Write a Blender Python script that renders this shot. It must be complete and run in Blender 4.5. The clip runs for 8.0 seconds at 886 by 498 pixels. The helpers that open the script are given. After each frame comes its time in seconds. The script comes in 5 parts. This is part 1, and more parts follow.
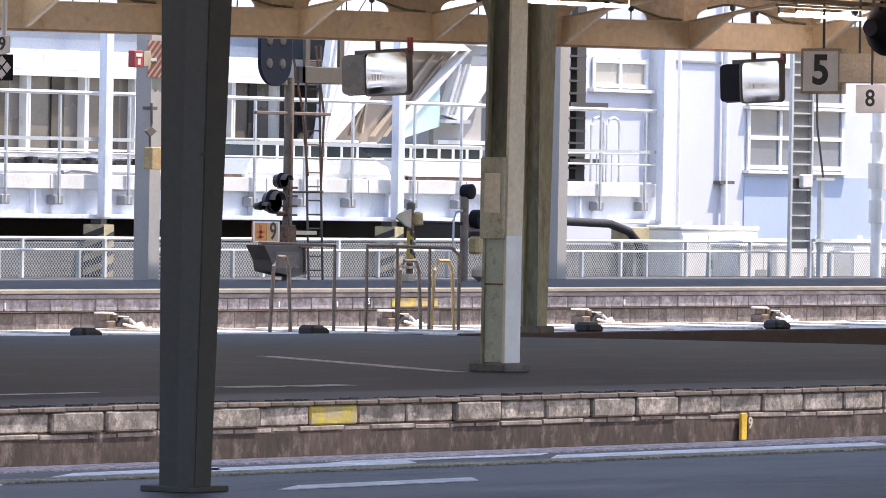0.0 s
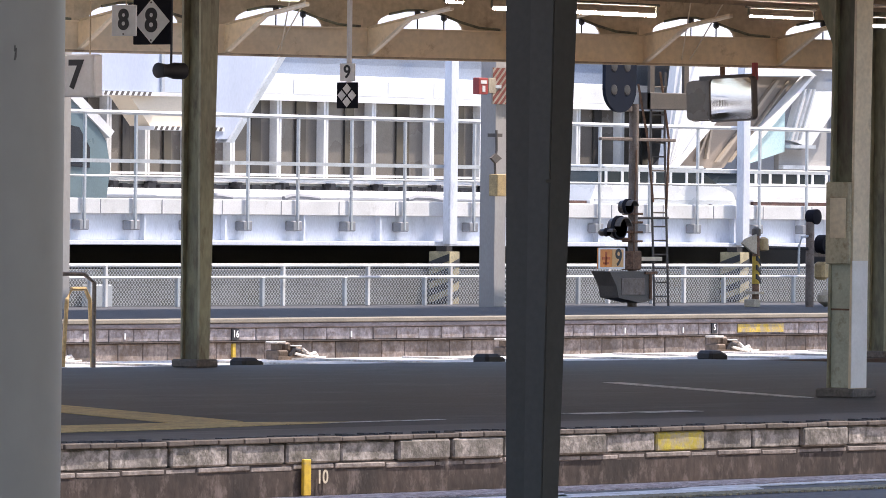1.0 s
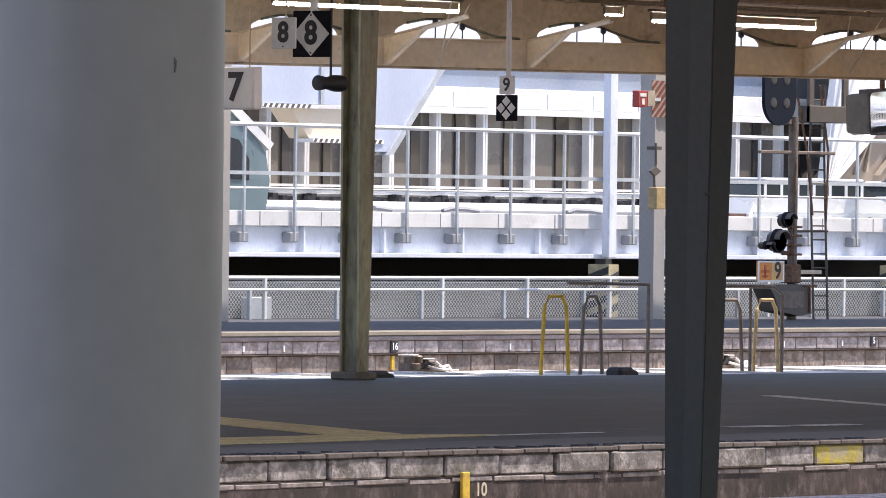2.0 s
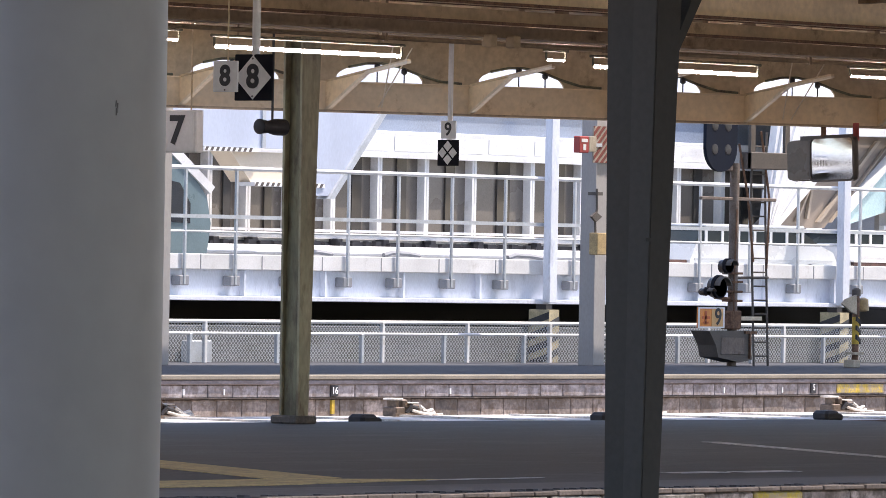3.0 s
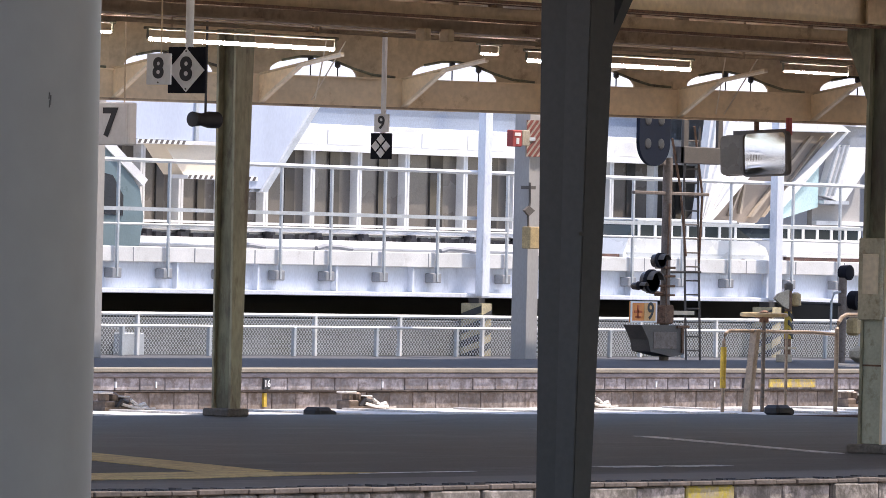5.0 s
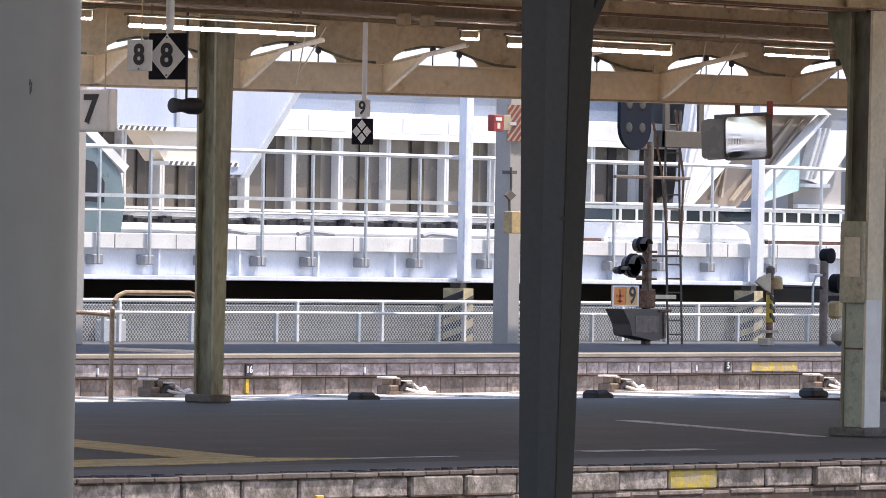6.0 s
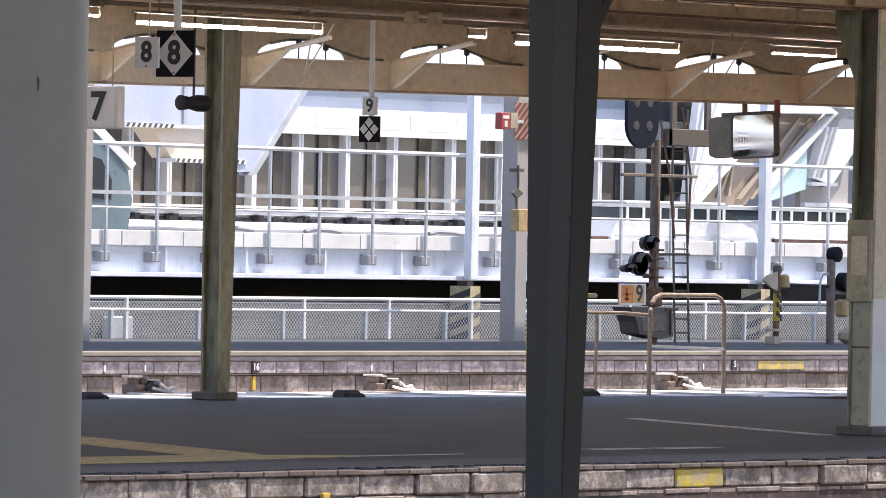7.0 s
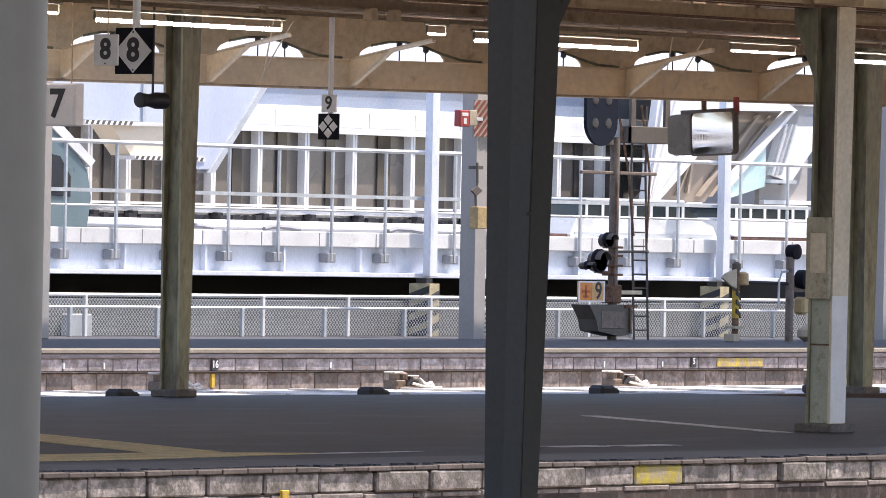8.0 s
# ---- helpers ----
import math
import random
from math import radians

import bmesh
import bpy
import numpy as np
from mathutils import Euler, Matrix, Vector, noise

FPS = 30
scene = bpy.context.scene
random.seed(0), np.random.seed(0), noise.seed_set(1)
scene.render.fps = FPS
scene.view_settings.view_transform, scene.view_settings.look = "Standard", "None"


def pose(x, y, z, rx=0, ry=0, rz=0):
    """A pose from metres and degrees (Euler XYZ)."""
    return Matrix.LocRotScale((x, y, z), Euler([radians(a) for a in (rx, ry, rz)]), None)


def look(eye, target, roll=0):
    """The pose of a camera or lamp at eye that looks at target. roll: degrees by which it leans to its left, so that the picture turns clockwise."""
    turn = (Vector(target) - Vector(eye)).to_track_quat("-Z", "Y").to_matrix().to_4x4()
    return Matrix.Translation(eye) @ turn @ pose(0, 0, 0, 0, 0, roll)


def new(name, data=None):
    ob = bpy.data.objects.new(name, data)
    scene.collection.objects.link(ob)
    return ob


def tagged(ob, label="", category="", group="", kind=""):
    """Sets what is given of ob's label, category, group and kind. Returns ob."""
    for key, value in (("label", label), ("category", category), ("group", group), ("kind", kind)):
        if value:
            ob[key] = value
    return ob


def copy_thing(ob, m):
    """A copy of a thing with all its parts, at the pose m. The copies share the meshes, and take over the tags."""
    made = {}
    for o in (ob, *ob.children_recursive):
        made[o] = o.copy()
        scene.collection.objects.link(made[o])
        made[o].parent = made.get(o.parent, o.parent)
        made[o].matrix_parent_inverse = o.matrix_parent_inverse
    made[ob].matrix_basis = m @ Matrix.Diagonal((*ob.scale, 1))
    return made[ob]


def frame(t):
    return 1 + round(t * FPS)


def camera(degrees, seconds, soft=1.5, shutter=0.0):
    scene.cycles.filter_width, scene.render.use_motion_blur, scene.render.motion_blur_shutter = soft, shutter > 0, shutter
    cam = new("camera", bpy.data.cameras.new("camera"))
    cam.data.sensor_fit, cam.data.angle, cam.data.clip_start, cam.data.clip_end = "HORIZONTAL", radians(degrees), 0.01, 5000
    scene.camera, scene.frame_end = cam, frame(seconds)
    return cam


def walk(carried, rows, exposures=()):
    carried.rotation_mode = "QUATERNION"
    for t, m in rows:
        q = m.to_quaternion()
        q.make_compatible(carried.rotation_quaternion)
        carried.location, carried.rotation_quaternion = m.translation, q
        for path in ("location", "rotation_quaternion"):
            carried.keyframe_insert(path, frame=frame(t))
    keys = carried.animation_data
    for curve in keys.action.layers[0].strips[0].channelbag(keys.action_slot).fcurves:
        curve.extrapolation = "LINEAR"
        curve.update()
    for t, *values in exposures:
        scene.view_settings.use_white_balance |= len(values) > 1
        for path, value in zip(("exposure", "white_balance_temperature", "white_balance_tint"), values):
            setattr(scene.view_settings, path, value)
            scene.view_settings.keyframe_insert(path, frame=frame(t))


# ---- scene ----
# The camera stands on the next platform and pans by hand with a long lens.
cam = camera(6.902, 8.0, soft=0.85)
EYE = (0.0, 0.0, 1.5)
TURNS = [
    (0.0, -55.2452, -0.5008, -0.9318),
    (0.5, -53.9278, -0.4879, -0.6943),
    (1.0, -52.5531, -0.3323, -0.6163),
    (1.5, -51.6911, -0.3225, -0.6355),
    (1.7, -51.3195, -0.3172, -0.5772),
    (2.8, -51.6824, 0.0484, -1.0542),
    (3.0, -51.7735, 0.1069, -1.0335),
    (3.5, -51.9957, 0.1718, -1.0197),
    (4.0, -52.2061, 0.2165, -1.1705),
    (4.5, -52.3424, 0.1865, -1.401),
    (4.7, -52.316, 0.1306, -1.3583),
    (5.8, -52.3982, -0.0424, -0.974),
    (6.0, -52.4422, -0.0476, -0.9646),
    (6.5, -52.3578, -0.0596, -1.0617),
    (7.0, -52.3873, -0.0658, -1.0843),
    (7.5, -52.5694, -0.0757, -1.0947),
    (8.0, -52.7063, -0.0803, -1.0846),
]
walk(cam, [(t, pose(*EYE, 90 + pitch, roll, yaw)) for t, yaw, pitch, roll in TURNS],
     exposures=[(0.0, 1.63, 7000, 17), (1.5, 1.43, 7000, 17), (3.5, 1.4, 7000, 17), (6.5, 1.5, 7000, 17), (8.0, 1.5, 7000, 17)])

# ---- light ----
SUN_ELEVATION, SUN_AZIMUTH = 66.0, 128.0
world = bpy.data.worlds.new("sky")
scene.world = world
world.use_nodes = True
wn = world.node_tree.nodes
sky = wn.new("ShaderNodeTexSky")
sky.sky_type, sky.sun_disc = "NISHITA", False
sky.sun_elevation, sky.sun_rotation = radians(SUN_ELEVATION), radians(SUN_AZIMUTH)
world.node_tree.links.new(sky.outputs[0], wn["Background"].inputs[0])
wn["Background"].inputs[1].default_value = 0.15
sun = new("sun", bpy.data.lights.new("sun", "SUN"))
sun.data.energy, sun.data.angle, sun.data.color = 3.0, radians(0.53), (1.0, 0.95, 0.88)
az, el = radians(SUN_AZIMUTH), radians(SUN_ELEVATION)
sun.matrix_world = look((math.sin(az) * 50 * math.cos(el), math.cos(az) * 50 * math.cos(el), 50 * math.sin(el)), (0, 0, 0))


# ---- materials ----
def mat(name, color, rough=0.6, metal=0.0, vary=0.25, scale=3.0, fine=40.0, bump=0.15, dirt=None, dirt_at=0.62, stretch=(1, 1, 1), each=0.0):
    """A surface with variation at two scales, fine relief, and stains of another colour."""
    m = bpy.data.materials.new(name)
    m.use_nodes = True
    n, l = m.node_tree.nodes, m.node_tree.links
    b = n["Principled BSDF"]
    b.inputs["Metallic"].default_value = metal
    tc, mp = n.new("ShaderNodeTexCoord"), n.new("ShaderNodeMapping")
    mp.inputs["Scale"].default_value = stretch
    l.new(tc.outputs["Object"], mp.inputs["Vector"])
    info = n.new("ShaderNodeObjectInfo")
    add = n.new("ShaderNodeVectorMath")
    add.operation = "ADD"
    off = n.new("ShaderNodeVectorMath")
    off.operation = "SCALE"
    off.inputs["Scale"].default_value = 17.0
    comb = n.new("ShaderNodeCombineXYZ")
    l.new(info.outputs["Random"], comb.inputs[0])
    l.new(info.outputs["Random"], comb.inputs[1])
    l.new(comb.outputs[0], off.inputs[0])
    l.new(mp.outputs[0], add.inputs[0])
    l.new(off.outputs[0], add.inputs[1])
    big, small = n.new("ShaderNodeTexNoise"), n.new("ShaderNodeTexNoise")
    big.inputs["Scale"].default_value, small.inputs["Scale"].default_value = scale, fine
    big.inputs["Detail"].default_value, small.inputs["Detail"].default_value = 6, 4
    l.new(add.outputs[0], big.inputs["Vector"])
    l.new(add.outputs[0], small.inputs["Vector"])

    def mix(kind, fac, a, c):
        x = n.new("ShaderNodeMix")
        x.data_type, x.blend_type = "RGBA", kind
        for key, v in ((0, fac), (6, a), (7, c)):
            if isinstance(v, (int, float, tuple)):
                x.inputs[key].default_value = v
            else:
                l.new(v, x.inputs[key])
        return x.outputs[2]

    def ramp(source, lo, hi, p0=0.3, p1=0.7):
        r = n.new("ShaderNodeMapRange")
        l.new(source, r.inputs[0])
        for key, v in ((1, p0), (2, p1), (3, lo), (4, hi)):
            r.inputs[key].default_value = v
        return r.outputs[0]

    def grey(v):
        c = n.new("ShaderNodeCombineColor")
        for k in range(3):
            l.new(v, c.inputs[k])
        return c.outputs[0]

    col = (*color, 1.0)
    out = mix("MULTIPLY", 1.0, col, grey(ramp(big.outputs["Fac"], 1 - vary, 1 + vary * 0.6)))
    out = mix("MULTIPLY", 1.0, out, grey(ramp(small.outputs["Fac"], 1 - vary * 0.6, 1 + vary * 0.4)))
    if each:
        out = mix("MULTIPLY", 1.0, out, grey(ramp(info.outputs["Random"], 1 - each, 1 + each * 0.6, 0.0, 1.0)))
    if dirt:
        spots = n.new("ShaderNodeTexNoise")
        spots.inputs["Scale"].default_value, spots.inputs["Detail"].default_value, spots.inputs["Roughness"].default_value = scale * 2.3, 8, 0.7
        l.new(add.outputs[0], spots.inputs["Vector"])
        out = mix("MIX", ramp(spots.outputs["Fac"], 0.0, 0.85, dirt_at - 0.08, dirt_at + 0.08), out, (*dirt, 1.0))
    l.new(out, b.inputs["Base Color"])
    l.new(ramp(big.outputs["Fac"], max(rough - 0.1, 0.02), min(rough + 0.12, 1.0)), b.inputs["Roughness"])
    if bump:
        bp = n.new("ShaderNodeBump")
        bp.inputs["Strength"].default_value, bp.inputs["Distance"].default_value = bump, 0.01
        l.new(small.outputs["Fac"], bp.inputs["Height"])
        l.new(bp.outputs[0], b.inputs["Normal"])
    return m


def glow(name, color, power):
    m = mat(name, (0.9, 0.9, 0.9), 0.4, vary=0.0, bump=0)
    b = m.node_tree.nodes["Principled BSDF"]
    b.inputs["Emission Color"].default_value = (*color, 1.0)
    b.inputs["Emission Strength"].default_value = power
    return m


def glazing(name, color, rough=0.05):
    m = mat(name, color, rough, vary=0.2, scale=0.6, bump=0)
    m.node_tree.nodes["Principled BSDF"].inputs["IOR"].default_value = 1.5
    return m


NEAR_ASPHALT = mat("near_asphalt", (0.085, 0.089, 0.097), 0.62, vary=0.9, scale=1.4, fine=60, bump=0.3, dirt=(0.035, 0.037, 0.042), dirt_at=0.54, stretch=(0.3, 1, 1))
SPECKLE = mat("speckled_coping", (0.52, 0.44, 0.44), 0.9, vary=0.7, scale=14, fine=60, bump=0.5, dirt=(0.16, 0.1, 0.09), dirt_at=0.55)
ASPHALT = mat("platform_asphalt", (0.068, 0.070, 0.075), 0.78, vary=0.75, scale=1.5, fine=60, bump=0.3, dirt=(0.042, 0.043, 0.047), dirt_at=0.55, stretch=(0.35, 1, 1))
FAR_ASPHALT = mat("far_asphalt", (0.06, 0.062, 0.07), 0.85, vary=0.3, scale=0.6, fine=50, bump=0.3)
BALLAST = mat("ballast", (0.44, 0.38, 0.34), 0.95, vary=0.6, scale=6, fine=22, bump=1.0)
CONCRETE = mat("coping_concrete", (0.33, 0.30, 0.28), 0.9, vary=0.5, scale=5, fine=28, bump=0.9, dirt=(0.085, 0.078, 0.066), dirt_at=0.5, each=0.3)
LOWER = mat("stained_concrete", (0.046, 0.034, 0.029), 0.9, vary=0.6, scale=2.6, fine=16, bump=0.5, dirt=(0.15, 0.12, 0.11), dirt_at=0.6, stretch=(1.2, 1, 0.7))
LEDGE = mat("ledge_concrete", (0.24, 0.21, 0.195), 0.9, vary=0.5, scale=5, fine=30, bump=0.8, dirt=(0.14, 0.12, 0.10), dirt_at=0.6)
FAR_BLOCK = mat("far_block", (0.37, 0.33, 0.325), 0.85, vary=0.5, scale=4, fine=22, bump=0.5, dirt=(0.17, 0.13, 0.11), dirt_at=0.54, each=0.16)
FAR_LOW = mat("far_low_block", (0.30, 0.25, 0.22), 0.9, vary=0.6, scale=2.4, fine=20, bump=0.4, dirt=(0.12, 0.085, 0.06), dirt_at=0.54, each=0.3)
BASE = mat("column_base", (0.15, 0.135, 0.125), 0.85, vary=0.4, scale=6, bump=0.4, dirt=(0.07, 0.06, 0.05), dirt_at=0.6)
# Web paint with rust stains, darkened to hold the shade between flanges.
DARK_WEB = mat("stained_shaded_web", (0.19, 0.19, 0.125), 0.6, vary=0.5, scale=2.2, fine=20, bump=0.2, dirt=(0.06, 0.04, 0.03), dirt_at=0.55, stretch=(1, 1, 0.3))
JOINT = mat("joint_mortar", (0.06, 0.05, 0.045), 0.95, vary=0.3)
YELLOW_LINE = mat("yellow_line", (0.50, 0.39, 0.18), 0.75, vary=0.35, scale=5, bump=0.2, dirt=(0.12, 0.10, 0.08), dirt_at=0.6)
TAN_STRIP = mat("tan_strip", (0.46, 0.40, 0.31), 0.8, vary=0.3, scale=3)
SLAB = mat("slab_concrete", (0.23, 0.205, 0.165), 0.85, vary=0.25, scale=2, bump=0.2)
YELLOW = mat("yellow_paint", (0.56, 0.37, 0.04), 0.55, vary=0.25, scale=8, dirt=(0.25, 0.2, 0.12), dirt_at=0.64)
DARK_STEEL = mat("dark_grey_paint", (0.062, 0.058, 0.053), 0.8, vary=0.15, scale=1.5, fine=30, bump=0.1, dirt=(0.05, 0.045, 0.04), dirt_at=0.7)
GREY_COLUMN = mat("grey_column_paint", (0.315, 0.33, 0.36), 0.45, vary=0.08, scale=1.2, fine=14, bump=0.08, dirt=(0.27, 0.28, 0.30), dirt_at=0.7)
GREEN_CREAM = mat("weathered_cream_paint", (0.31, 0.30, 0.205), 0.55, vary=0.35, scale=2.0, fine=25, bump=0.2, dirt=(0.12, 0.075, 0.045), dirt_at=0.59, stretch=(1, 1, 0.35))
PALE_FLANGE = mat("pale_paint", (0.72, 0.62, 0.47), 0.5, vary=0.2, scale=2.5, fine=25, bump=0.15, dirt=(0.24, 0.15, 0.09), dirt_at=0.7)
CREAM = mat("cream_paint", (0.76, 0.60, 0.39), 0.6, vary=0.16, scale=1.2, fine=18, bump=0.12, dirt=(0.33, 0.2, 0.1), dirt_at=0.68)
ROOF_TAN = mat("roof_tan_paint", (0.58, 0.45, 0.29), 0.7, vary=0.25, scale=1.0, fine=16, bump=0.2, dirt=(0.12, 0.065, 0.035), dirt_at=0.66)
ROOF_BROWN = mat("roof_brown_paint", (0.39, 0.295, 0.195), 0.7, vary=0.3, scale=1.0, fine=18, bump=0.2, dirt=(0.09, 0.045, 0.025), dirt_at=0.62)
WHITE = mat("white_paint", (0.71, 0.71, 0.705), 0.5, vary=0.12, scale=1.5, bump=0.05, dirt=(0.48, 0.47, 0.45), dirt_at=0.65)
BLUE_WHITE = mat("cool_white_paint", (0.70, 0.74, 0.82), 0.5, vary=0.14, scale=1.3, bump=0.06, dirt=(0.40, 0.43, 0.49), dirt_at=0.63, stretch=(1, 1, 0.4))
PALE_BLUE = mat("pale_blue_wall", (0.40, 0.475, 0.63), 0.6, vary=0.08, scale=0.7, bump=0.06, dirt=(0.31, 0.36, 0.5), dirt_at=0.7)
GALV = mat("galvanised_steel", (0.50, 0.53, 0.56), 0.4, 0.35, vary=0.15, scale=5, bump=0.05)
WIRE = mat("wire", (0.5, 0.53, 0.55), 0.5, 0.4, vary=0.1)
BACK_GREY = mat("grey_wall", (0.28, 0.29, 0.31), 0.8, vary=0.15, scale=0.6, bump=0.1)
DARK = mat("dark_rubber", (0.02, 0.02, 0.025), 0.6, vary=0.3, scale=8)
BLACK = flat_black = mat("black_plate", (0.012, 0.012, 0.018), 0.7, vary=0.15, scale=6, bump=0.05)
flat_black.node_tree.nodes["Principled BSDF"].inputs["Specular IOR Level"].default_value = 0.12
INK = mat("ink", (0.03, 0.03, 0.035), 0.55, vary=0.1, bump=0.0)
PLATE = mat("sign_plate", (0.80, 0.80, 0.80), 0.45, vary=0.08, scale=6, bump=0.03, dirt=(0.45, 0.43, 0.4), dirt_at=0.72)
RUST = mat("rusty_steel", (0.22, 0.125, 0.08), 0.8, 0.2, vary=0.4, scale=8, bump=0.3, dirt=(0.09, 0.05, 0.035), dirt_at=0.55)
MAST = mat("brown_mast_steel", (0.21, 0.17, 0.15), 0.65, 0.3, vary=0.3, scale=5, bump=0.2, dirt=(0.1, 0.07, 0.05), dirt_at=0.6)
CABINET = mat("brown_grey_cabinet", (0.105, 0.09, 0.08), 0.6, vary=0.25, scale=6, bump=0.15)
ORANGE = mat("orange_paint", (0.80, 0.28, 0.06), 0.5, vary=0.15, scale=8)
RED = mat("red_paint", (0.36, 0.05, 0.045), 0.5, vary=0.15, scale=8)
DECK = mat("wagon_deck", (0.66, 0.64, 0.62), 0.7, vary=0.4, scale=2.5, bump=0.2, dirt=(0.25, 0.18, 0.13), dirt_at=0.62)
WAGON_RED = mat("wagon_frame_paint", (0.07, 0.035, 0.028), 0.65, vary=0.35, scale=3, bump=0.2, dirt=(0.07, 0.05, 0.04), dirt_at=0.55)
LOCK = mat("lock_steel", (0.17, 0.13, 0.105), 0.55, 0.2, vary=0.4, scale=14, bump=0.3, dirt=(0.12, 0.09, 0.07), dirt_at=0.6)
RAIL_PIPE = mat("handrail_steel", (0.17, 0.145, 0.125), 0.55, 0.2, vary=0.3, scale=10, dirt=(0.32, 0.2, 0.13), dirt_at=0.62)
BROWN_PIPE = mat("brown_pipe", (0.34, 0.26, 0.19), 0.45, 0.2, vary=0.3, scale=10, dirt=(0.2, 0.13, 0.09), dirt_at=0.62)
OCHRE = mat("ochre_pipe", (0.46, 0.33, 0.16), 0.55, vary=0.25, scale=10, dirt=(0.2, 0.12, 0.07), dirt_at=0.66)
PANE = glazing("dark_pane", (0.055, 0.052, 0.05))
PANE_TAN = glazing("blind_pane", (0.15, 0.132, 0.115), 0.2)
PANE_SKY = glazing("sky_blue_pane", (0.20, 0.245, 0.32), 0.1)
TEAL = glazing("pale_teal_glass", (0.42, 0.60, 0.62), 0.15)
UNDER_BROWN = mat("brown_soffit", (0.225, 0.185, 0.15), 0.7, vary=0.15, scale=1.0)
SOFFIT = mat("cream_soffit", (0.70, 0.60, 0.47), 0.6, vary=0.1, scale=1.0)
LENS = glazing("dark_lens", (0.012, 0.018, 0.03), 0.25)
PANE_BLUE = glazing("blue_grey_pane", (0.16, 0.18, 0.22), 0.12)
MIRROR = mat("mirror_glass", (0.85, 0.85, 0.85), 0.03, 1.0, vary=0.05, bump=0)
TUBE = glow("lamp_tube", (1.0, 0.93, 1.0), 24.0)
RAIL_STEEL = mat("rail_steel", (0.30, 0.24, 0.20), 0.4, 0.6, vary=0.3, scale=6)
SLEEPER = mat("sleeper", (0.20, 0.185, 0.17), 0.9, vary=0.3, scale=5)


# ---- mesh building ----
class Shape:
    """Collects boxes, prisms and tubes into one mesh."""

    def __init__(self):
        self.v, self.f = [], []

    def add(self, verts, faces):
        k = len(self.v)
        self.v += [tuple(p) for p in verts]
        self.f += [tuple(i + k for i in q) for q in faces]
        return self

    def box(self, x0, x1, y0, y1, z0, z1, c=0.0):
        """A box; with c its upright and lying edges are chamfered."""
        if c <= 0:
            vs = [(x, y, z) for x in (x0, x1) for y in (y0, y1) for z in (z0, z1)]
            return self.add(vs, [(0, 1, 3, 2), (4, 6, 7, 5), (0, 4, 5, 1), (2, 3, 7, 6), (0, 2, 6, 4), (1, 5, 7, 3)])
        c = min(c, (x1 - x0) * 0.45, (y1 - y0) * 0.45, (z1 - z0) * 0.45)
        rings = []
        for z, d in ((z0, c), (z0 + c, 0), (z1 - c, 0), (z1, c)):
            a, b, e, g = x0 + d, x1 - d, y0 + d, y1 - d
            k = c if d == 0 else c * 0.6
            rings.append([(a + k, e, z), (b - k, e, z), (b, e + k, z), (b, g - k, z), (b - k, g, z), (a + k, g, z), (a, g - k, z), (a, e + k, z)])
        faces = [tuple(range(7, -1, -1)), tuple(range(24, 32))]
        for r in range(3):
            for i in range(8):
                j = (i + 1) % 8
                faces.append((r * 8 + i, r * 8 + j, r * 8 + 8 + j, r * 8 + 8 + i))
        return self.add([p for ring in rings for p in ring], faces)

    def prism(self, poly, axis, a, b):
        """A polygon drawn in the plane across the axis, drawn out from a to b."""
        n = len(poly)

        def at(p, w):
            return {"x": (w, p[0], p[1]), "y": (p[0], w, p[1]), "z": (p[0], p[1], w)}[axis]
        vs = [at(p, a) for p in poly] + [at(p, b) for p in poly]
        fs = [tuple(range(n)), tuple(range(2 * n - 1, n - 1, -1))] + [(i, n + i, n + (i + 1) % n, (i + 1) % n) for i in range(n)]
        return self.add(vs, fs)

    def tube(self, pts, r, n=8):
        """A pipe along points."""
        pts = [Vector(p) for p in pts]
        rings = []
        for i, p in enumerate(pts):
            d = (pts[min(i + 1, len(pts) - 1)] - pts[max(i - 1, 0)]).normalized()
            side = d.cross(Vector((0, 0, 1)) if abs(d.z) < 0.9 else Vector((1, 0, 0))).normalized()
            up = side.cross(d).normalized()
            rings.append([p + (side * math.cos(2 * math.pi * k / n) + up * math.sin(2 * math.pi * k / n)) * r for k in range(n)])
        fs = [tuple(range(n)), tuple(range(len(pts) * n - 1, len(pts) * n - n - 1, -1))]
        for i in range(len(pts) - 1):
            for k in range(n):
                j = (k + 1) % n
                fs.append((i * n + k, i * n + n + k, i * n + n + j, i * n + j))
        return self.add([q for ring in rings for q in ring], fs)

    def turned(self, profile, at, axis="z", n=20):
        """A profile of (radius, height) turned about an axis through a point."""
        vs, m = [], len(profile)
        for r, h in profile:
            for k in range(n):
                c, s = r * math.cos(2 * math.pi * k / n), r * math.sin(2 * math.pi * k / n)
                p = {"z": (c, s, h), "y": (c, h, s), "x": (h, c, s)}[axis]
                vs.append((at[0] + p[0], at[1] + p[1], at[2] + p[2]))
        fs = [tuple(range(n)), tuple(range(m * n - 1, m * n - n - 1, -1))]
        for i in range(m - 1):
            for k in range(n):
                j = (k + 1) % n
                fs.append((i * n + k, i * n + n + k, i * n + n + j, i * n + j))
        return self.add(vs, fs)

    def mesh(self, name, material, smooth=False):
        me = bpy.data.meshes.new(name)
        me.from_pydata(self.v, [], self.f)
        me.materials.append(material)
        bm = bmesh.new()
        bm.from_mesh(me)
        bmesh.ops.recalc_face_normals(bm, faces=bm.faces)
        if smooth:
            for f in bm.faces:
                f.smooth = len(f.verts) == 4
        bm.to_mesh(me)
        bm.free()
        if smooth:
            me.set_sharp_from_angle(angle=radians(40))
        return me


def S():
    return Shape()


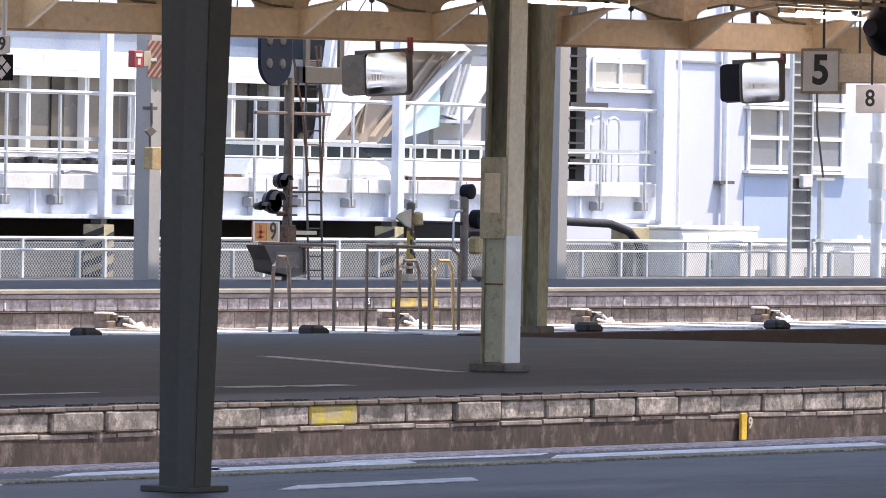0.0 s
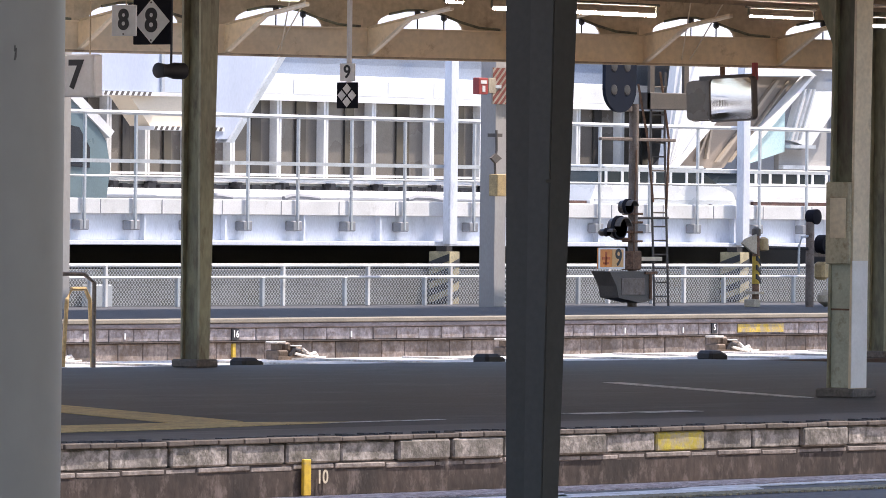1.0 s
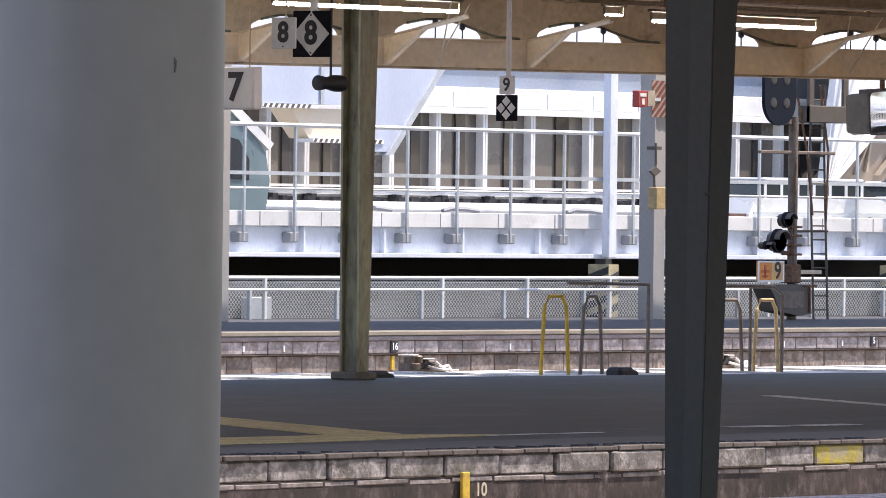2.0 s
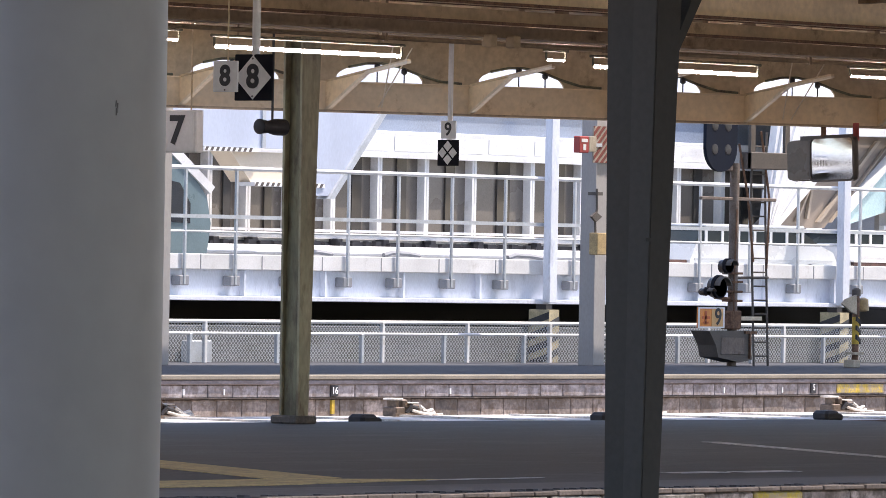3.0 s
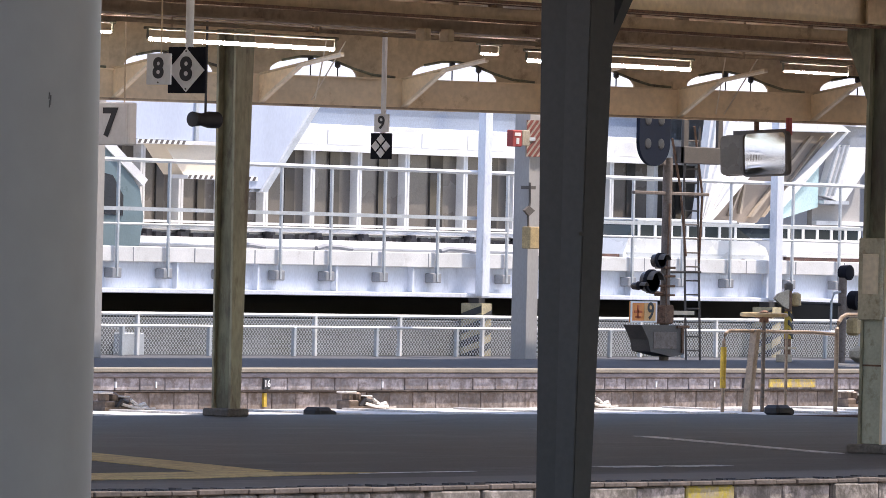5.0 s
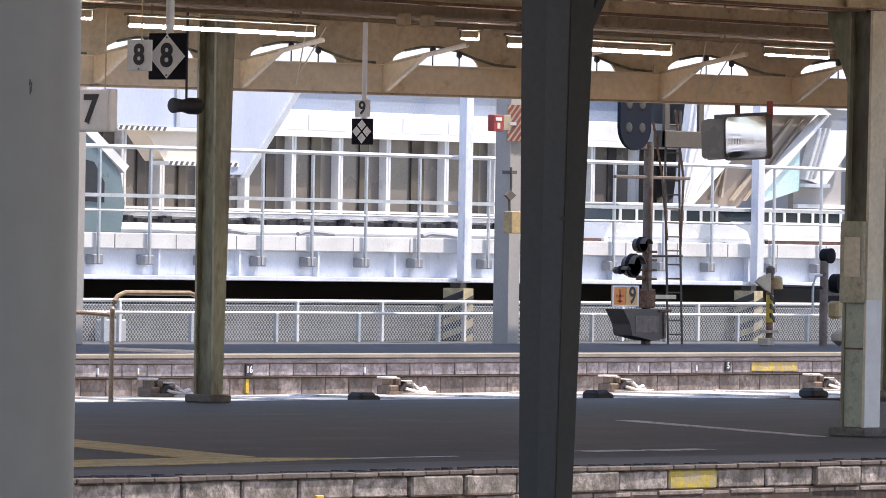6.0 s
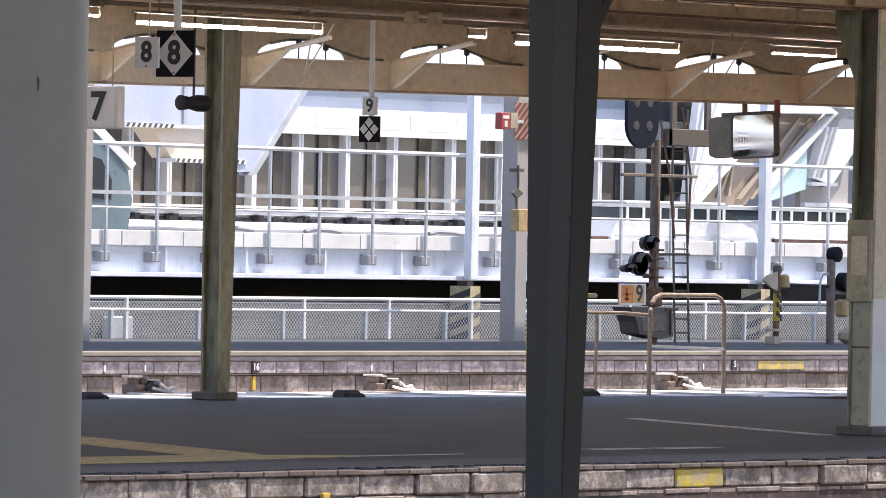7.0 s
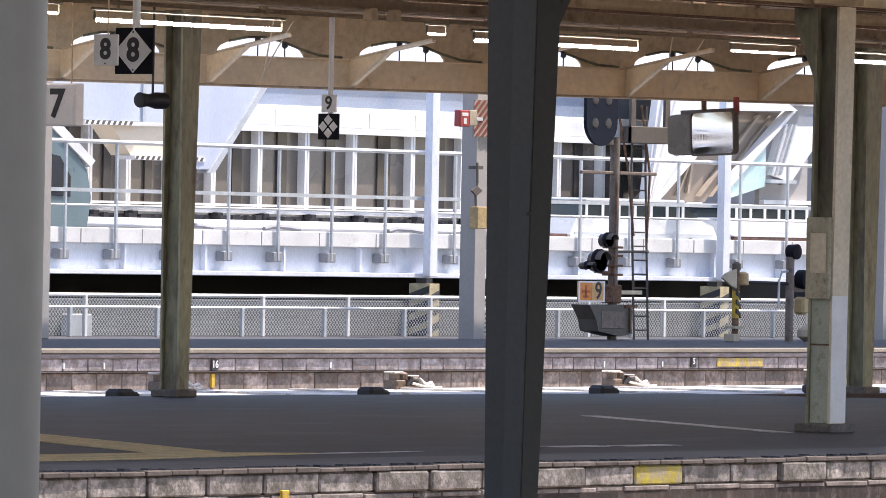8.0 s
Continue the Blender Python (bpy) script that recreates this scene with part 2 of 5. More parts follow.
def part(name, shape, material, parent, label="", smooth=False):
    """Links a shape as one mesh object under a thing or a part."""
    ob = new(name, shape.mesh(name, material, smooth))
    ob.parent = parent
    if label:
        ob["label"] = label
    return ob


def piece(name, mesh, parent, m):
    ob = new(name, mesh)
    ob.parent = parent
    ob.matrix_basis = m
    return ob


def thing(name, at, label, category, group="", kind=""):
    """An Empty at a thing's base, which carries its parts."""
    ob = new(name)
    ob.empty_display_size = 0.1
    ob.matrix_basis = pose(*at) if isinstance(at, tuple) else at
    return tagged(ob, label, category, group, kind)


def solid(name, shape, material, label, category="", kind="structure", group="", smooth=False):
    return tagged(new(name, shape.mesh(name, material, smooth)), label, category, group, kind)


def words(text, size, material, parent, m, name="lettering", bold=0.018):
    """Writing in the built-in font, as a thin mesh."""
    c = bpy.data.curves.new(name, "FONT")
    c.body, c.size, c.extrude, c.align_x, c.align_y = text, size, 0.0015, "CENTER", "CENTER"
    c.offset = size * bold
    tmp = bpy.data.objects.new(name, c)
    me = bpy.data.meshes.new_from_object(tmp)
    bpy.data.objects.remove(tmp)
    me.materials.clear()
    me.materials.append(material)
    return piece(name, me, parent, m)


# ---- plan: platforms along x, one behind the other along y; platform tops at z = 0, rails at -1.1 ----
GROUND = -1.25
MID_NEAR, MID_FAR, NOTCH_X = 29.15, 43.1, 60.3
NEAR_EDGE, FAR_EDGE, FAR_BACK = 23.45, 60.5, 68.4
TRACK = 44.75

solid("ground", S().box(-600, 900, -600, 900, GROUND - 0.5, GROUND), BALLAST, "brown ballast and earth beyond the platforms", "ground")
near = solid("platform_near", S().box(-30, 150, 12.5, NEAR_EDGE - 0.02, GROUND, 0, 0.02), NEAR_ASPHALT, "dark asphalt platform with pale tactile line", "platform")
own = solid("platform_own", S().box(-30, 150, -6.0, 8.8, GROUND, 0, 0.02), ASPHALT, "dark asphalt platform under the camera", "platform")
mid = solid("platform_middle", S().prism([(-30, MID_NEAR + 0.04), (150, MID_NEAR + 0.04), (150, 31.5), (62.0, 36.5), (61.0, 40.0), (NOTCH_X, 41.0), (60.0, 42.6), (54, MID_FAR), (-30, MID_FAR + 0.8)], "z", GROUND, 0.0), ASPHALT,
            "dark asphalt island platform with block edge", "platform")
far = solid("platform_far", S().box(-30, 190, FAR_EDGE + 0.05, FAR_BACK, GROUND, 0.0), FAR_ASPHALT, "grey asphalt far platform with block edge", "platform")

# tracks between the platforms
def track(y):
    t = thing("railway_track", (0, y, -1.25), "rusty railway track on concrete sleepers and ballast", "track")
    for s in (-0.53, 0.53):
        part("rail", S().box(-10, 150, s - 0.035, s + 0.035, 0.08, 0.22, 0.01), RAIL_STEEL, t)
    sl = S()
    for i in range(160):
        sl.box(20 + i * 0.62, 20.22 + i * 0.62, -1.0, 1.0, 0.0, 0.1)
    tagged(part("sleepers", sl, SLEEPER, t), kind="stuff")


for y in (26.3, TRACK, 48.6, 52.4, 56.2):
    track(y)

# ---- platform edges ----
BLOCK = 0.575
edge = S().box(-30, 33.0, MID_NEAR - 0.01, MID_NEAR + 0.3, -0.16, -0.012)
edge.box(33.0 + 36 * BLOCK, 150, MID_NEAR - 0.01, MID_NEAR + 0.3, -0.16, -0.012)
part("coping_rest", edge, CONCRETE, mid)
part("coping_bed", S().box(33.0, 33.0 + 36 * BLOCK, MID_NEAR + 0.03, MID_NEAR + 0.2, -0.16, -0.014), JOINT, mid)
lip_mesh = [S().box(0.004, 0.246, -0.02 - 0.004 * k, 0.12, -0.013, 0.014 + 0.003 * k, 0.005).mesh("edge_brick", mat("edge_course", (0.115, 0.098, 0.09), 0.9, vary=0.4, scale=6, bump=0.5, dirt=(0.09, 0.075, 0.065), dirt_at=0.55, each=0.3)) for k in range(3)]
for i in range(96):
    piece("edge_brick", lip_mesh[random.randrange(3)], mid, pose(31 + i * 0.25, MID_NEAR + 0.004 * random.random(), 0.003 * random.random()))
tar = S()
for i in range(420):
    x = 31 + i * 0.058
    tar.box(x, x + random.uniform(0.03, 0.06), MID_NEAR + 0.1, MID_NEAR + 0.16, 0.0, random.uniform(0.012, 0.032))
tagged(part("tar_edge", tar, FAR_ASPHALT, mid, "ragged tar edge of the asphalt"), kind="stuff")
part("edge_band", S().box(-30, 150, MID_NEAR + 0.16, MID_NEAR + 1.5, 0.001, 0.003), mat("edge_band_asphalt", (0.11, 0.111, 0.117), 0.85, vary=0.35, scale=0.8, fine=60, bump=0.3, dirt=(0.12, 0.12, 0.125), dirt_at=0.55, stretch=(0.3, 1, 1)), mid)
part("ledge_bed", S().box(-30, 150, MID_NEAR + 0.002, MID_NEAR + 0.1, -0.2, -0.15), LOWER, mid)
ledge_mesh = [S().box(0.004, w, -0.004 * k, 0.1, -0.188, -0.156, 0.006).mesh("ledge_stone", LEDGE) for k, w in enumerate((0.3, 0.42, 0.52))]
x = 31.0
while x < 54.0:
    k = random.randrange(3)
    piece("ledge_stone", ledge_mesh[k], mid, pose(x, MID_NEAR + 0.002 * random.random(), 0.006 * random.uniform(-1, 1), 0, 0.5 * random.uniform(-1, 1), 0))
    x += (0.31, 0.43, 0.53)[k]
part("toe", S().box(-30, 150, MID_NEAR - 0.05, MID_NEAR + 0.1, GROUND, -0.385), RUST, mid)
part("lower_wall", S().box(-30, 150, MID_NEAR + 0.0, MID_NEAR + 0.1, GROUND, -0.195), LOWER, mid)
block_mesh = [S().box(0.008, BLOCK - 0.01 - 0.006 * k, -0.012 * k, 0.2, -0.148, -0.016, 0.012).mesh("block", CONCRETE) for k in range(3)]
YELLOW_AT = int((40.47 - 33.0) / BLOCK + 0.5)
yellow_block = S().box(0.008, BLOCK - 0.01, -0.004, 0.2, -0.148, -0.016, 0.012).mesh("block", mat("worn_yellow_block", (0.38, 0.31, 0.04), 0.8, vary=0.3, scale=4, fine=40, bump=0.4, dirt=(0.27, 0.24, 0.19), dirt_at=0.5))
for i in range(36):
    me = yellow_block if i == YELLOW_AT else block_mesh[random.randrange(3)]
    piece("block", me, mid, pose(33.0 + i * BLOCK + (40.47 - 33.0 - YELLOW_AT * BLOCK), MID_NEAR + 0.004 * random.random(), 0, 0, 0, 0.3 * random.uniform(-1, 1)))
for x, z0, z1 in ((45.87, -0.35, -0.15), (36.58, -0.35, -0.12)):
    part("yellow_marker", S().box(x, x + 0.075, MID_NEAR - 0.045, MID_NEAR - 0.02, z0, z1, 0.004), YELLOW, mid, "yellow distance mark on the platform face")
ONES = [("9", 46.0, -0.23), ("10", 36.77, -0.24)]
for text, x, z in ONES:
    words(text, 0.12, TAN_STRIP, mid, pose(x + 0.03, MID_NEAR - 0.02, z, 90, 0, 0))

# far platform: slab edge over two courses of blocks
part("slab_edge", S().box(-30, 190, FAR_EDGE - 0.05, FAR_EDGE + 0.4, -0.05, 0.004, 0.008), SLAB, far, "tan concrete lip of the platform")
part("edge_cap", S().box(-30, 190, FAR_EDGE - 0.03, FAR_EDGE + 0.2, -0.118, -0.054, 0.012), mat("mauve_cap", (0.27, 0.24, 0.245), 0.85, vary=0.4, scale=3, bump=0.3, dirt=(0.15, 0.125, 0.12), dirt_at=0.56, stretch=(0.4, 1, 1)), far)
part("edge_bed", S().box(-30, 190, FAR_EDGE + 0.03, FAR_EDGE + 0.2, GROUND, -0.064), FAR_LOW, far)
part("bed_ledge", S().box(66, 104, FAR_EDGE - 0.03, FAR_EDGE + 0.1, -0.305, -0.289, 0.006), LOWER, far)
top_mesh = S().box(0.006, 0.493, 0.0, 0.15, -0.285, -0.122, 0.008).mesh("block", FAR_BLOCK)
low_mesh = S().box(0.006, 0.493, 0.012, 0.15, -0.62, -0.309, 0.008).mesh("block", FAR_LOW)
for i in range(72):
    piece("block", top_mesh, far, pose(66 + i * 0.5, FAR_EDGE + 0.008 * random.random(), 0))
    piece("block", low_mesh, far, pose(66.2 + i * 0.5, FAR_EDGE + 0.01 * random.random(), 0))
part("yellow_marker", S().box(85.95, 87.1, FAR_EDGE - 0.012, FAR_EDGE + 0.02, -0.255, -0.135), mat("flaking_yellow", (0.56, 0.40, 0.06), 0.8, vary=0.4, scale=5, fine=40, bump=0.3, dirt=(0.30, 0.26, 0.22), dirt_at=0.5), far, "worn yellow rectangle painted on the edge blocks")
part("yellow_marker", S().box(74.5, 74.56, FAR_EDGE - 0.012, FAR_EDGE + 0.02, -0.5, -0.32), YELLOW, far)
part("number_plate_board", S().box(74.48, 74.62, FAR_EDGE - 0.02, FAR_EDGE + 0.02, -0.27, -0.13), INK, far)
words("16", 0.13, PLATE, far, pose(74.55, FAR_EDGE - 0.024, -0.2, 90, 0, 0))
part("number_plate_board", S().box(85.3, 85.42, FAR_EDGE - 0.02, FAR_EDGE + 0.02, -0.26, -0.1), INK, far)
words("5", 0.12, PLATE, far, pose(85.36, FAR_EDGE - 0.024, -0.18, 90, 0, 0))
for x in (71.5, 72.3, 77.0, 83.2, 84.6, 88.9, 92.0):
    part("white_tick", S().box(x, x + 0.025, FAR_EDGE - 0.01, FAR_EDGE + 0.02, -0.25, -0.17), PLATE, far)

# painted lines on the platforms
LIGHT_PATCH = mat("light_patch_white", (0.82, 0.82, 0.83), 0.75, vary=0.3, scale=5, bump=0.2, dirt=(0.2, 0.2, 0.21), dirt_at=0.64)
FAINT_WHITE = mat("faint_white_paint", (0.55, 0.555, 0.57), 0.75, vary=0.4, scale=4, bump=0.2, dirt=(0.12, 0.12, 0.125), dirt_at=0.56)
part("pale_line", S().prism([(50.9, 37.25), (51.05, 37.15), (48.45, 33.35), (48.3, 33.45)], "z", 0.002, 0.006), FAINT_WHITE, mid)
part("yellow_line", S().prism([(42.6, 38.5), (43.2, 38.3), (39.35, 31.85), (38.6, 31.85)], "z", 0.002, 0.006), YELLOW_LINE, mid)
part("yellow_line", S().prism([(30.0, 31.95), (30.0, 30.95), (37.5, 31.0), (39.9, 31.35), (38.8, 31.9)], "z", 0.002, 0.0065), YELLOW_LINE, mid)
part("pale_line", S().prism([(39.6, 31.42), (39.6, 31.3), (41.0, 31.35), (41.0, 31.4)], "z", 0.002, 0.005), FAINT_WHITE, mid)
for x0, x1, y in ((42.95, 43.6, 31.6), (43.72, 44.4, 31.55)):
    part("pale_line", S().box(x0, x1, y, y + 0.2, 0.002, 0.005), FAINT_WHITE, mid)
# Patches of sun and sky sheen, laid on the near platform as white shapes.
for x0, x1, y, w in ((33.5, 37.5, 22.5, 0.36), (28.9, 31.0, 21.0, 0.3), (30.2, 32.6, 22.5, 0.33), (24.5, 28.2, 21.9, 0.25), (38.0, 41.5, 22.75, 0.2), (29.1, 30.9, 22.55, 0.3), (31.7, 34.2, 22.78, 0.2)):
    part("pale_patch", S().prism([(x0, y), (x1 - 0.3, y + 0.05), (x1, y + w), (x0 + 0.5, y + w * 0.8)], "z", 0.002, 0.006), LIGHT_PATCH, near)
part("coping_strip", S().box(-30, 150, NEAR_EDGE - 0.42, NEAR_EDGE, -0.2, 0.006, 0.01), SPECKLE, near)
dots = S()
for i in range(330):
    x = 22 + i * 0.06
    dots.prism([(x, 22.2), (x + 0.03, 22.2), (x + 0.07, 22.42), (x + 0.04, 22.42)], "z", 0.002, 0.012)
tagged(part("tactile_studs", dots, mat("worn_tactile_studs", (0.42, 0.37, 0.27), 0.8, vary=0.35, scale=3, bump=0.2, dirt=(0.16, 0.14, 0.11), dirt_at=0.58), near), kind="stuff")


# ---- columns ----
def tapered_column(name, x, y, top, material, flange, label, group, w0=0.15, w1=0.33, d=0.2, plate=0.31, web=None, lean=0.0):
    c = thing(name, (x, y, 0), label, "column", group)
    for s, m in ((-1, flange), (1, material)):
        f = S().prism([(-w0 / 2, 0), (w0 / 2, 0), (w1 / 2 + lean, top), (-w0 / 2 - (w1 - w0) * 0.15 + lean, top)], "y", s * d / 2 - 0.012, s * d / 2 + 0.012)
        part("flange", f, m, c)
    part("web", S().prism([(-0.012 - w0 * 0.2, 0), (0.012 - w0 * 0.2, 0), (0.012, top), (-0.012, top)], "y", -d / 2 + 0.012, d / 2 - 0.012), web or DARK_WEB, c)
    part("base_plate", S().box(-plate / 2, plate / 2, -plate / 2, plate / 2, 0.001, 0.075, 0.012), BASE, c)
    return c


COLS = "island platform columns"
LAB = "weathered cream steel column with rust streaks"
column_a = tapered_column("column", 52.1, 42.75, 3.55, GREEN_CREAM, GREEN_CREAM, LAB, COLS, 0.14, 0.34, 0.2)
tapered_column("column", 62.2, 42.0, 3.55, GREEN_CREAM, GREEN_CREAM, LAB, COLS, 0.14, 0.34, 0.2)
tapered_column("column", 42.2, 42.8, 3.55, GREEN_CREAM, GREEN_CREAM, LAB, COLS, 0.14, 0.34, 0.2)
column_b = tapered_column("column", 48.83, 33.3, 3.42, GREEN_CREAM, PALE_FLANGE, "cream steel column with a pale flange and cover box", COLS, 0.215, 0.24, 0.21, plate=0.36, web=DARK_WEB, lean=0.045)
part("painted_foot", S().box(-0.107, 0.108, -0.125, -0.118, 0.08, 1.1), PLATE, column_b, "white painted foot of the flange")
part("painted_web", S().box(-0.085, -0.075, -0.09, 0.09, 0.08, 1.09), mat("pale_green_paint", (0.42, 0.44, 0.36), 0.6, vary=0.2, scale=3, dirt=(0.2, 0.17, 0.11), dirt_at=0.64), column_b)
COVER = mat("cover_box_paint", (0.46, 0.42, 0.31), 0.6, vary=0.25, scale=4, bump=0.1, dirt=(0.2, 0.14, 0.08), dirt_at=0.62)
part("cover_box", S().box(-0.13, -0.02, -0.1, 0.13, 1.07, 1.73, 0.01), COVER, column_b, "cream cover box strapped to the column")
tapered_column("column", 36.2, 33.3, 3.42, GREEN_CREAM, PALE_FLANGE, LAB, COLS, 0.21, 0.25, 0.21, web=DARK_WEB)
tapered_column("column", 61.6, 33.3, 3.42, GREEN_CREAM, PALE_FLANGE, LAB, COLS, 0.21, 0.25, 0.21, web=DARK_WEB)

part("cover_panel", S().box(-0.138, -0.128, -0.07, 0.08, 1.28, 1.6, 0.003), PALE_FLANGE, column_b)
part("strap", S().box(-0.09, -0.07, -0.1, 0.1, 0.7, 0.715), RUST, column_b)
haunch = S().prism([(0.085, 2.7), (0.35, 3.3), (0.35, 3.42), (0.085, 3.42)], "x", -0.03, 0.03)
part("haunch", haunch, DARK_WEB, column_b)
# the dark column on the near platform, wider towards its top, with a brace
dark = thing("column", (28.435, 21.2, 0), "dark grey painted steel column flaring towards the roof", "column", "near platform columns")
part("shaft", S().add([(-0.083, -0.105, 0), (0.041, -0.105, 0), (0.041, 0.11, 0), (-0.083, 0.11, 0), (0.008, -0.105, 3.6), (0.212, -0.105, 3.6), (0.212, 0.226, 3.6), (0.008, 0.226, 3.6)],
                      [(0, 1, 2, 3), (7, 6, 5, 4), (0, 4, 5, 1), (1, 5, 6, 2), (2, 6, 7, 3), (3, 7, 4, 0)]), DARK_STEEL, dark)
part("cover_strip", S().add([(-0.09, -0.1, 0.03), (-0.08, -0.1, 0.03), (-0.08, 0.0, 0.03), (-0.09, 0.0, 0.03), (0.001, -0.1, 3.6), (0.011, -0.1, 3.6), (0.011, 0.05, 3.6), (0.001, 0.05, 3.6)],
                            [(0, 1, 2, 3), (7, 6, 5, 4), (0, 4, 5, 1), (1, 5, 6, 2), (2, 6, 7, 3), (3, 7, 4, 0)]), mat("grey_cover_paint", (0.076, 0.072, 0.067), 0.85, vary=0.15, scale=1.5, fine=30, bump=0.1), dark)
part("weld_seam", S().box(-0.085, 0.04, -0.11, -0.1, 1.62, 1.635), DARK_STEEL, dark)
part("brace", S().prism([(0.17, 2.55), (0.19, 2.5), (0.75, 3.3), (0.75, 3.5)], "y", -0.06, 0.06), DARK_STEEL, dark)
part("base_plate", S().box(-0.185, 0.145, -0.14, 0.15, 0.001, 0.03, 0.004), DARK_STEEL, dark)
copy_thing(dark, pose(18.6, 21.2, 0))
copy_thing(dark, pose(38.4, 21.2, 0))

# the round grey column beside the camera
post = thing("column", (9.015, 7.936, 0), "smooth light grey round steel column", "column")
part("shaft", S().turned([(0.2, 0.001), (0.2, 4.3)], (0, 0, 0), n=48), GREY_COLUMN, post, smooth=True)
part("collar", S().turned([(0.25, 0.001), (0.25, 0.06), (0.21, 0.08)], (0, 0, 0), n=48), GREY_COLUMN, post)

chip = S()
for da, z0, z1 in ((0.0, 0.0, 0.012), (0.5, 0.004, 0.02), (-0.3, 0.014, 0.024)):
    a = radians(-103.0 + da)
    chip.tube([(0.2005 * math.cos(a), 0.2005 * math.sin(a), 1.728 + z0), (0.2005 * math.cos(a + 0.004), 0.2005 * math.sin(a + 0.004), 1.728 + z1)], 0.0012, 5)
part("paint_chip", chip, mat("chip_grey", (0.16, 0.165, 0.18), 0.7, vary=0.1), post, "small grey chip in the paint")

# ---- roofs ----
def sloped(y0, z0, y1, z1, thick, x0=-30, x1=150):
    return S().add([(x, y, z + d) for x in (x0, x1) for y, z in ((y0, z0), (y1, z1)) for d in (0, thick)],
                   [(0, 1, 3, 2), (4, 6, 7, 5), (0, 4, 5, 1), (2, 3, 7, 6), (0, 2, 6, 4), (1, 5, 7, 3)])


# The own and near roofs are unseen, added to shade what lies below.
tagged(new("roof_own", sloped(-8, 4.3, 8.3, 4.3, 0.15).mesh("roof_own", ROOF_BROWN)), "unseen brown sheet roof that shades the platform", "roof", kind="structure")
tagged(new("roof_near", sloped(14.5, 3.9, 22.6, 3.65, 0.15).mesh("roof_near", ROOF_BROWN)), "unseen brown sheet roof that shades the platform", "roof", kind="structure")
roof = tagged(new("roof_middle", sloped(28.1, 3.97, 36.5, 3.72, 0.12, 26).mesh("roof_middle", CREAM)), "rust-stained tan roof over the island platform", "roof", kind="structure")
part("far_slope", sloped(36.5, 3.72, 43.7, 3.72, 0.12, 26), ROOF_TAN, roof)
# Cream lightened for one beam: bounce from the track is put into the colour.
LIT_BEAM_CREAM = mat("lit_rusting_cream", (0.88, 0.74, 0.52), 0.6, vary=0.2, scale=1.6, fine=18, bump=0.15, dirt=(0.2, 0.11, 0.05), dirt_at=0.7)
for y, z0, z1, w, m in ((33.4, 3.415, 3.8, 0.12, LIT_BEAM_CREAM), (31.0, 3.62, 3.86, 0.1, ROOF_TAN), (29.0, 3.72, 3.93, 0.08, CREAM), (34.4, 3.325, 3.435, 0.1, ROOF_TAN), (35.6, 3.28, 3.375, 0.12, ROOF_BROWN), (38.6, 3.46, 3.64, 0.1, ROOF_BROWN), (40.4, 3.5, 3.66, 0.1, ROOF_TAN)):
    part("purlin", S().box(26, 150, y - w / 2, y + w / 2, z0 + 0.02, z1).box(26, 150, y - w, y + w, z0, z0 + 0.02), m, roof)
for y, z in ((33.27, 3.411), (33.53, 3.411), (31.1, 3.616), (34.3, 3.321)):
    part("rust_edge", S().box(26, 150, y - 0.012, y + 0.012, z - 0.004, z + 0.02), RUST, roof)
for i in range(16):
    part("hanger_plate", S().box(30.3 + i * 2.46, 30.38 + i * 2.46, 34.36, 34.44, 3.43, 3.79), ROOF_BROWN, roof)
    part("hanger_plate", S().box(31.3 + i * 2.46, 31.38 + i * 2.46, 35.56, 35.64, 3.37, 3.75), ROOF_BROWN, roof)
for x in (45.55, 45.85):
    part("bracket", S().box(x - 0.04, x + 0.04, 35.4, 35.5, 3.2, 3.3, 0.01), ROOF_TAN, roof)
part("conduit", S().tube([(26, 32.6, 3.62), (150, 32.6, 3.62)], 0.025, 8), ROOF_BROWN, roof)
part("pipe", S().tube([(26, 36.4, 3.275), (150, 36.4, 3.275)], 0.018, 8), ROOF_BROWN, roof)
for i in range(14):
    part("pipe_clip", S().box(30.9 + i * 2.9, 30.93 + i * 2.9, 36.38, 36.42, 3.25, 3.74), ROOF_BROWN, roof)
part("conduit", S().tube([(26, 37.2, 3.5), (150, 37.2, 3.5)], 0.03, 8), ROOF_TAN, roof)
part("splice_plate", S().box(48.5, 49.2, 33.25, 33.27, 3.44, 3.72), ROOF_TAN, roof)
for i in range(11):
    x = 27.925 + i * 4.925
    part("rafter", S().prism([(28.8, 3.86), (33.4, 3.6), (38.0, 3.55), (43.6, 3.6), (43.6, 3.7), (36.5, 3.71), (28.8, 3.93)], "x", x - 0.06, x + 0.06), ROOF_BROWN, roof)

# eave girder over the far side, drawn in towards the narrow end, with gussets and an arched valance
GIRDER = thing("eave_girder", pose(54.3, 46.17, 2.98, 0, 0, math.degrees(math.atan2(43.01 - 46.17, 62.64 - 54.3))), "cream painted eave girder with triangular gusset plates", "girder", kind="structure")
part("web", S().box(-22, 26, -0.03, 0.03, 0.0, 0.27), CREAM, GIRDER)
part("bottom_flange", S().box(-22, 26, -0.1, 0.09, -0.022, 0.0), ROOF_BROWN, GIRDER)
part("top_flange", S().box(-22, 26, -0.07, 0.07, 0.27, 0.285), CREAM, GIRDER)
STEP = 1.64
bracket_plate = S().prism([(-0.032, 0.0), (-0.032, 0.27), (-0.82, 0.358)], "x", -0.012, 0.012).mesh("gusset", CREAM)
bracket_edge = S().prism([(-0.032, -0.02), (-0.032, 0.012), (-0.82, 0.37), (-1.6, 0.455), (-1.6, 0.435), (-0.82, 0.345)], "x", -0.022, 0.022).mesh("gusset_edge", PALE_FLANGE)
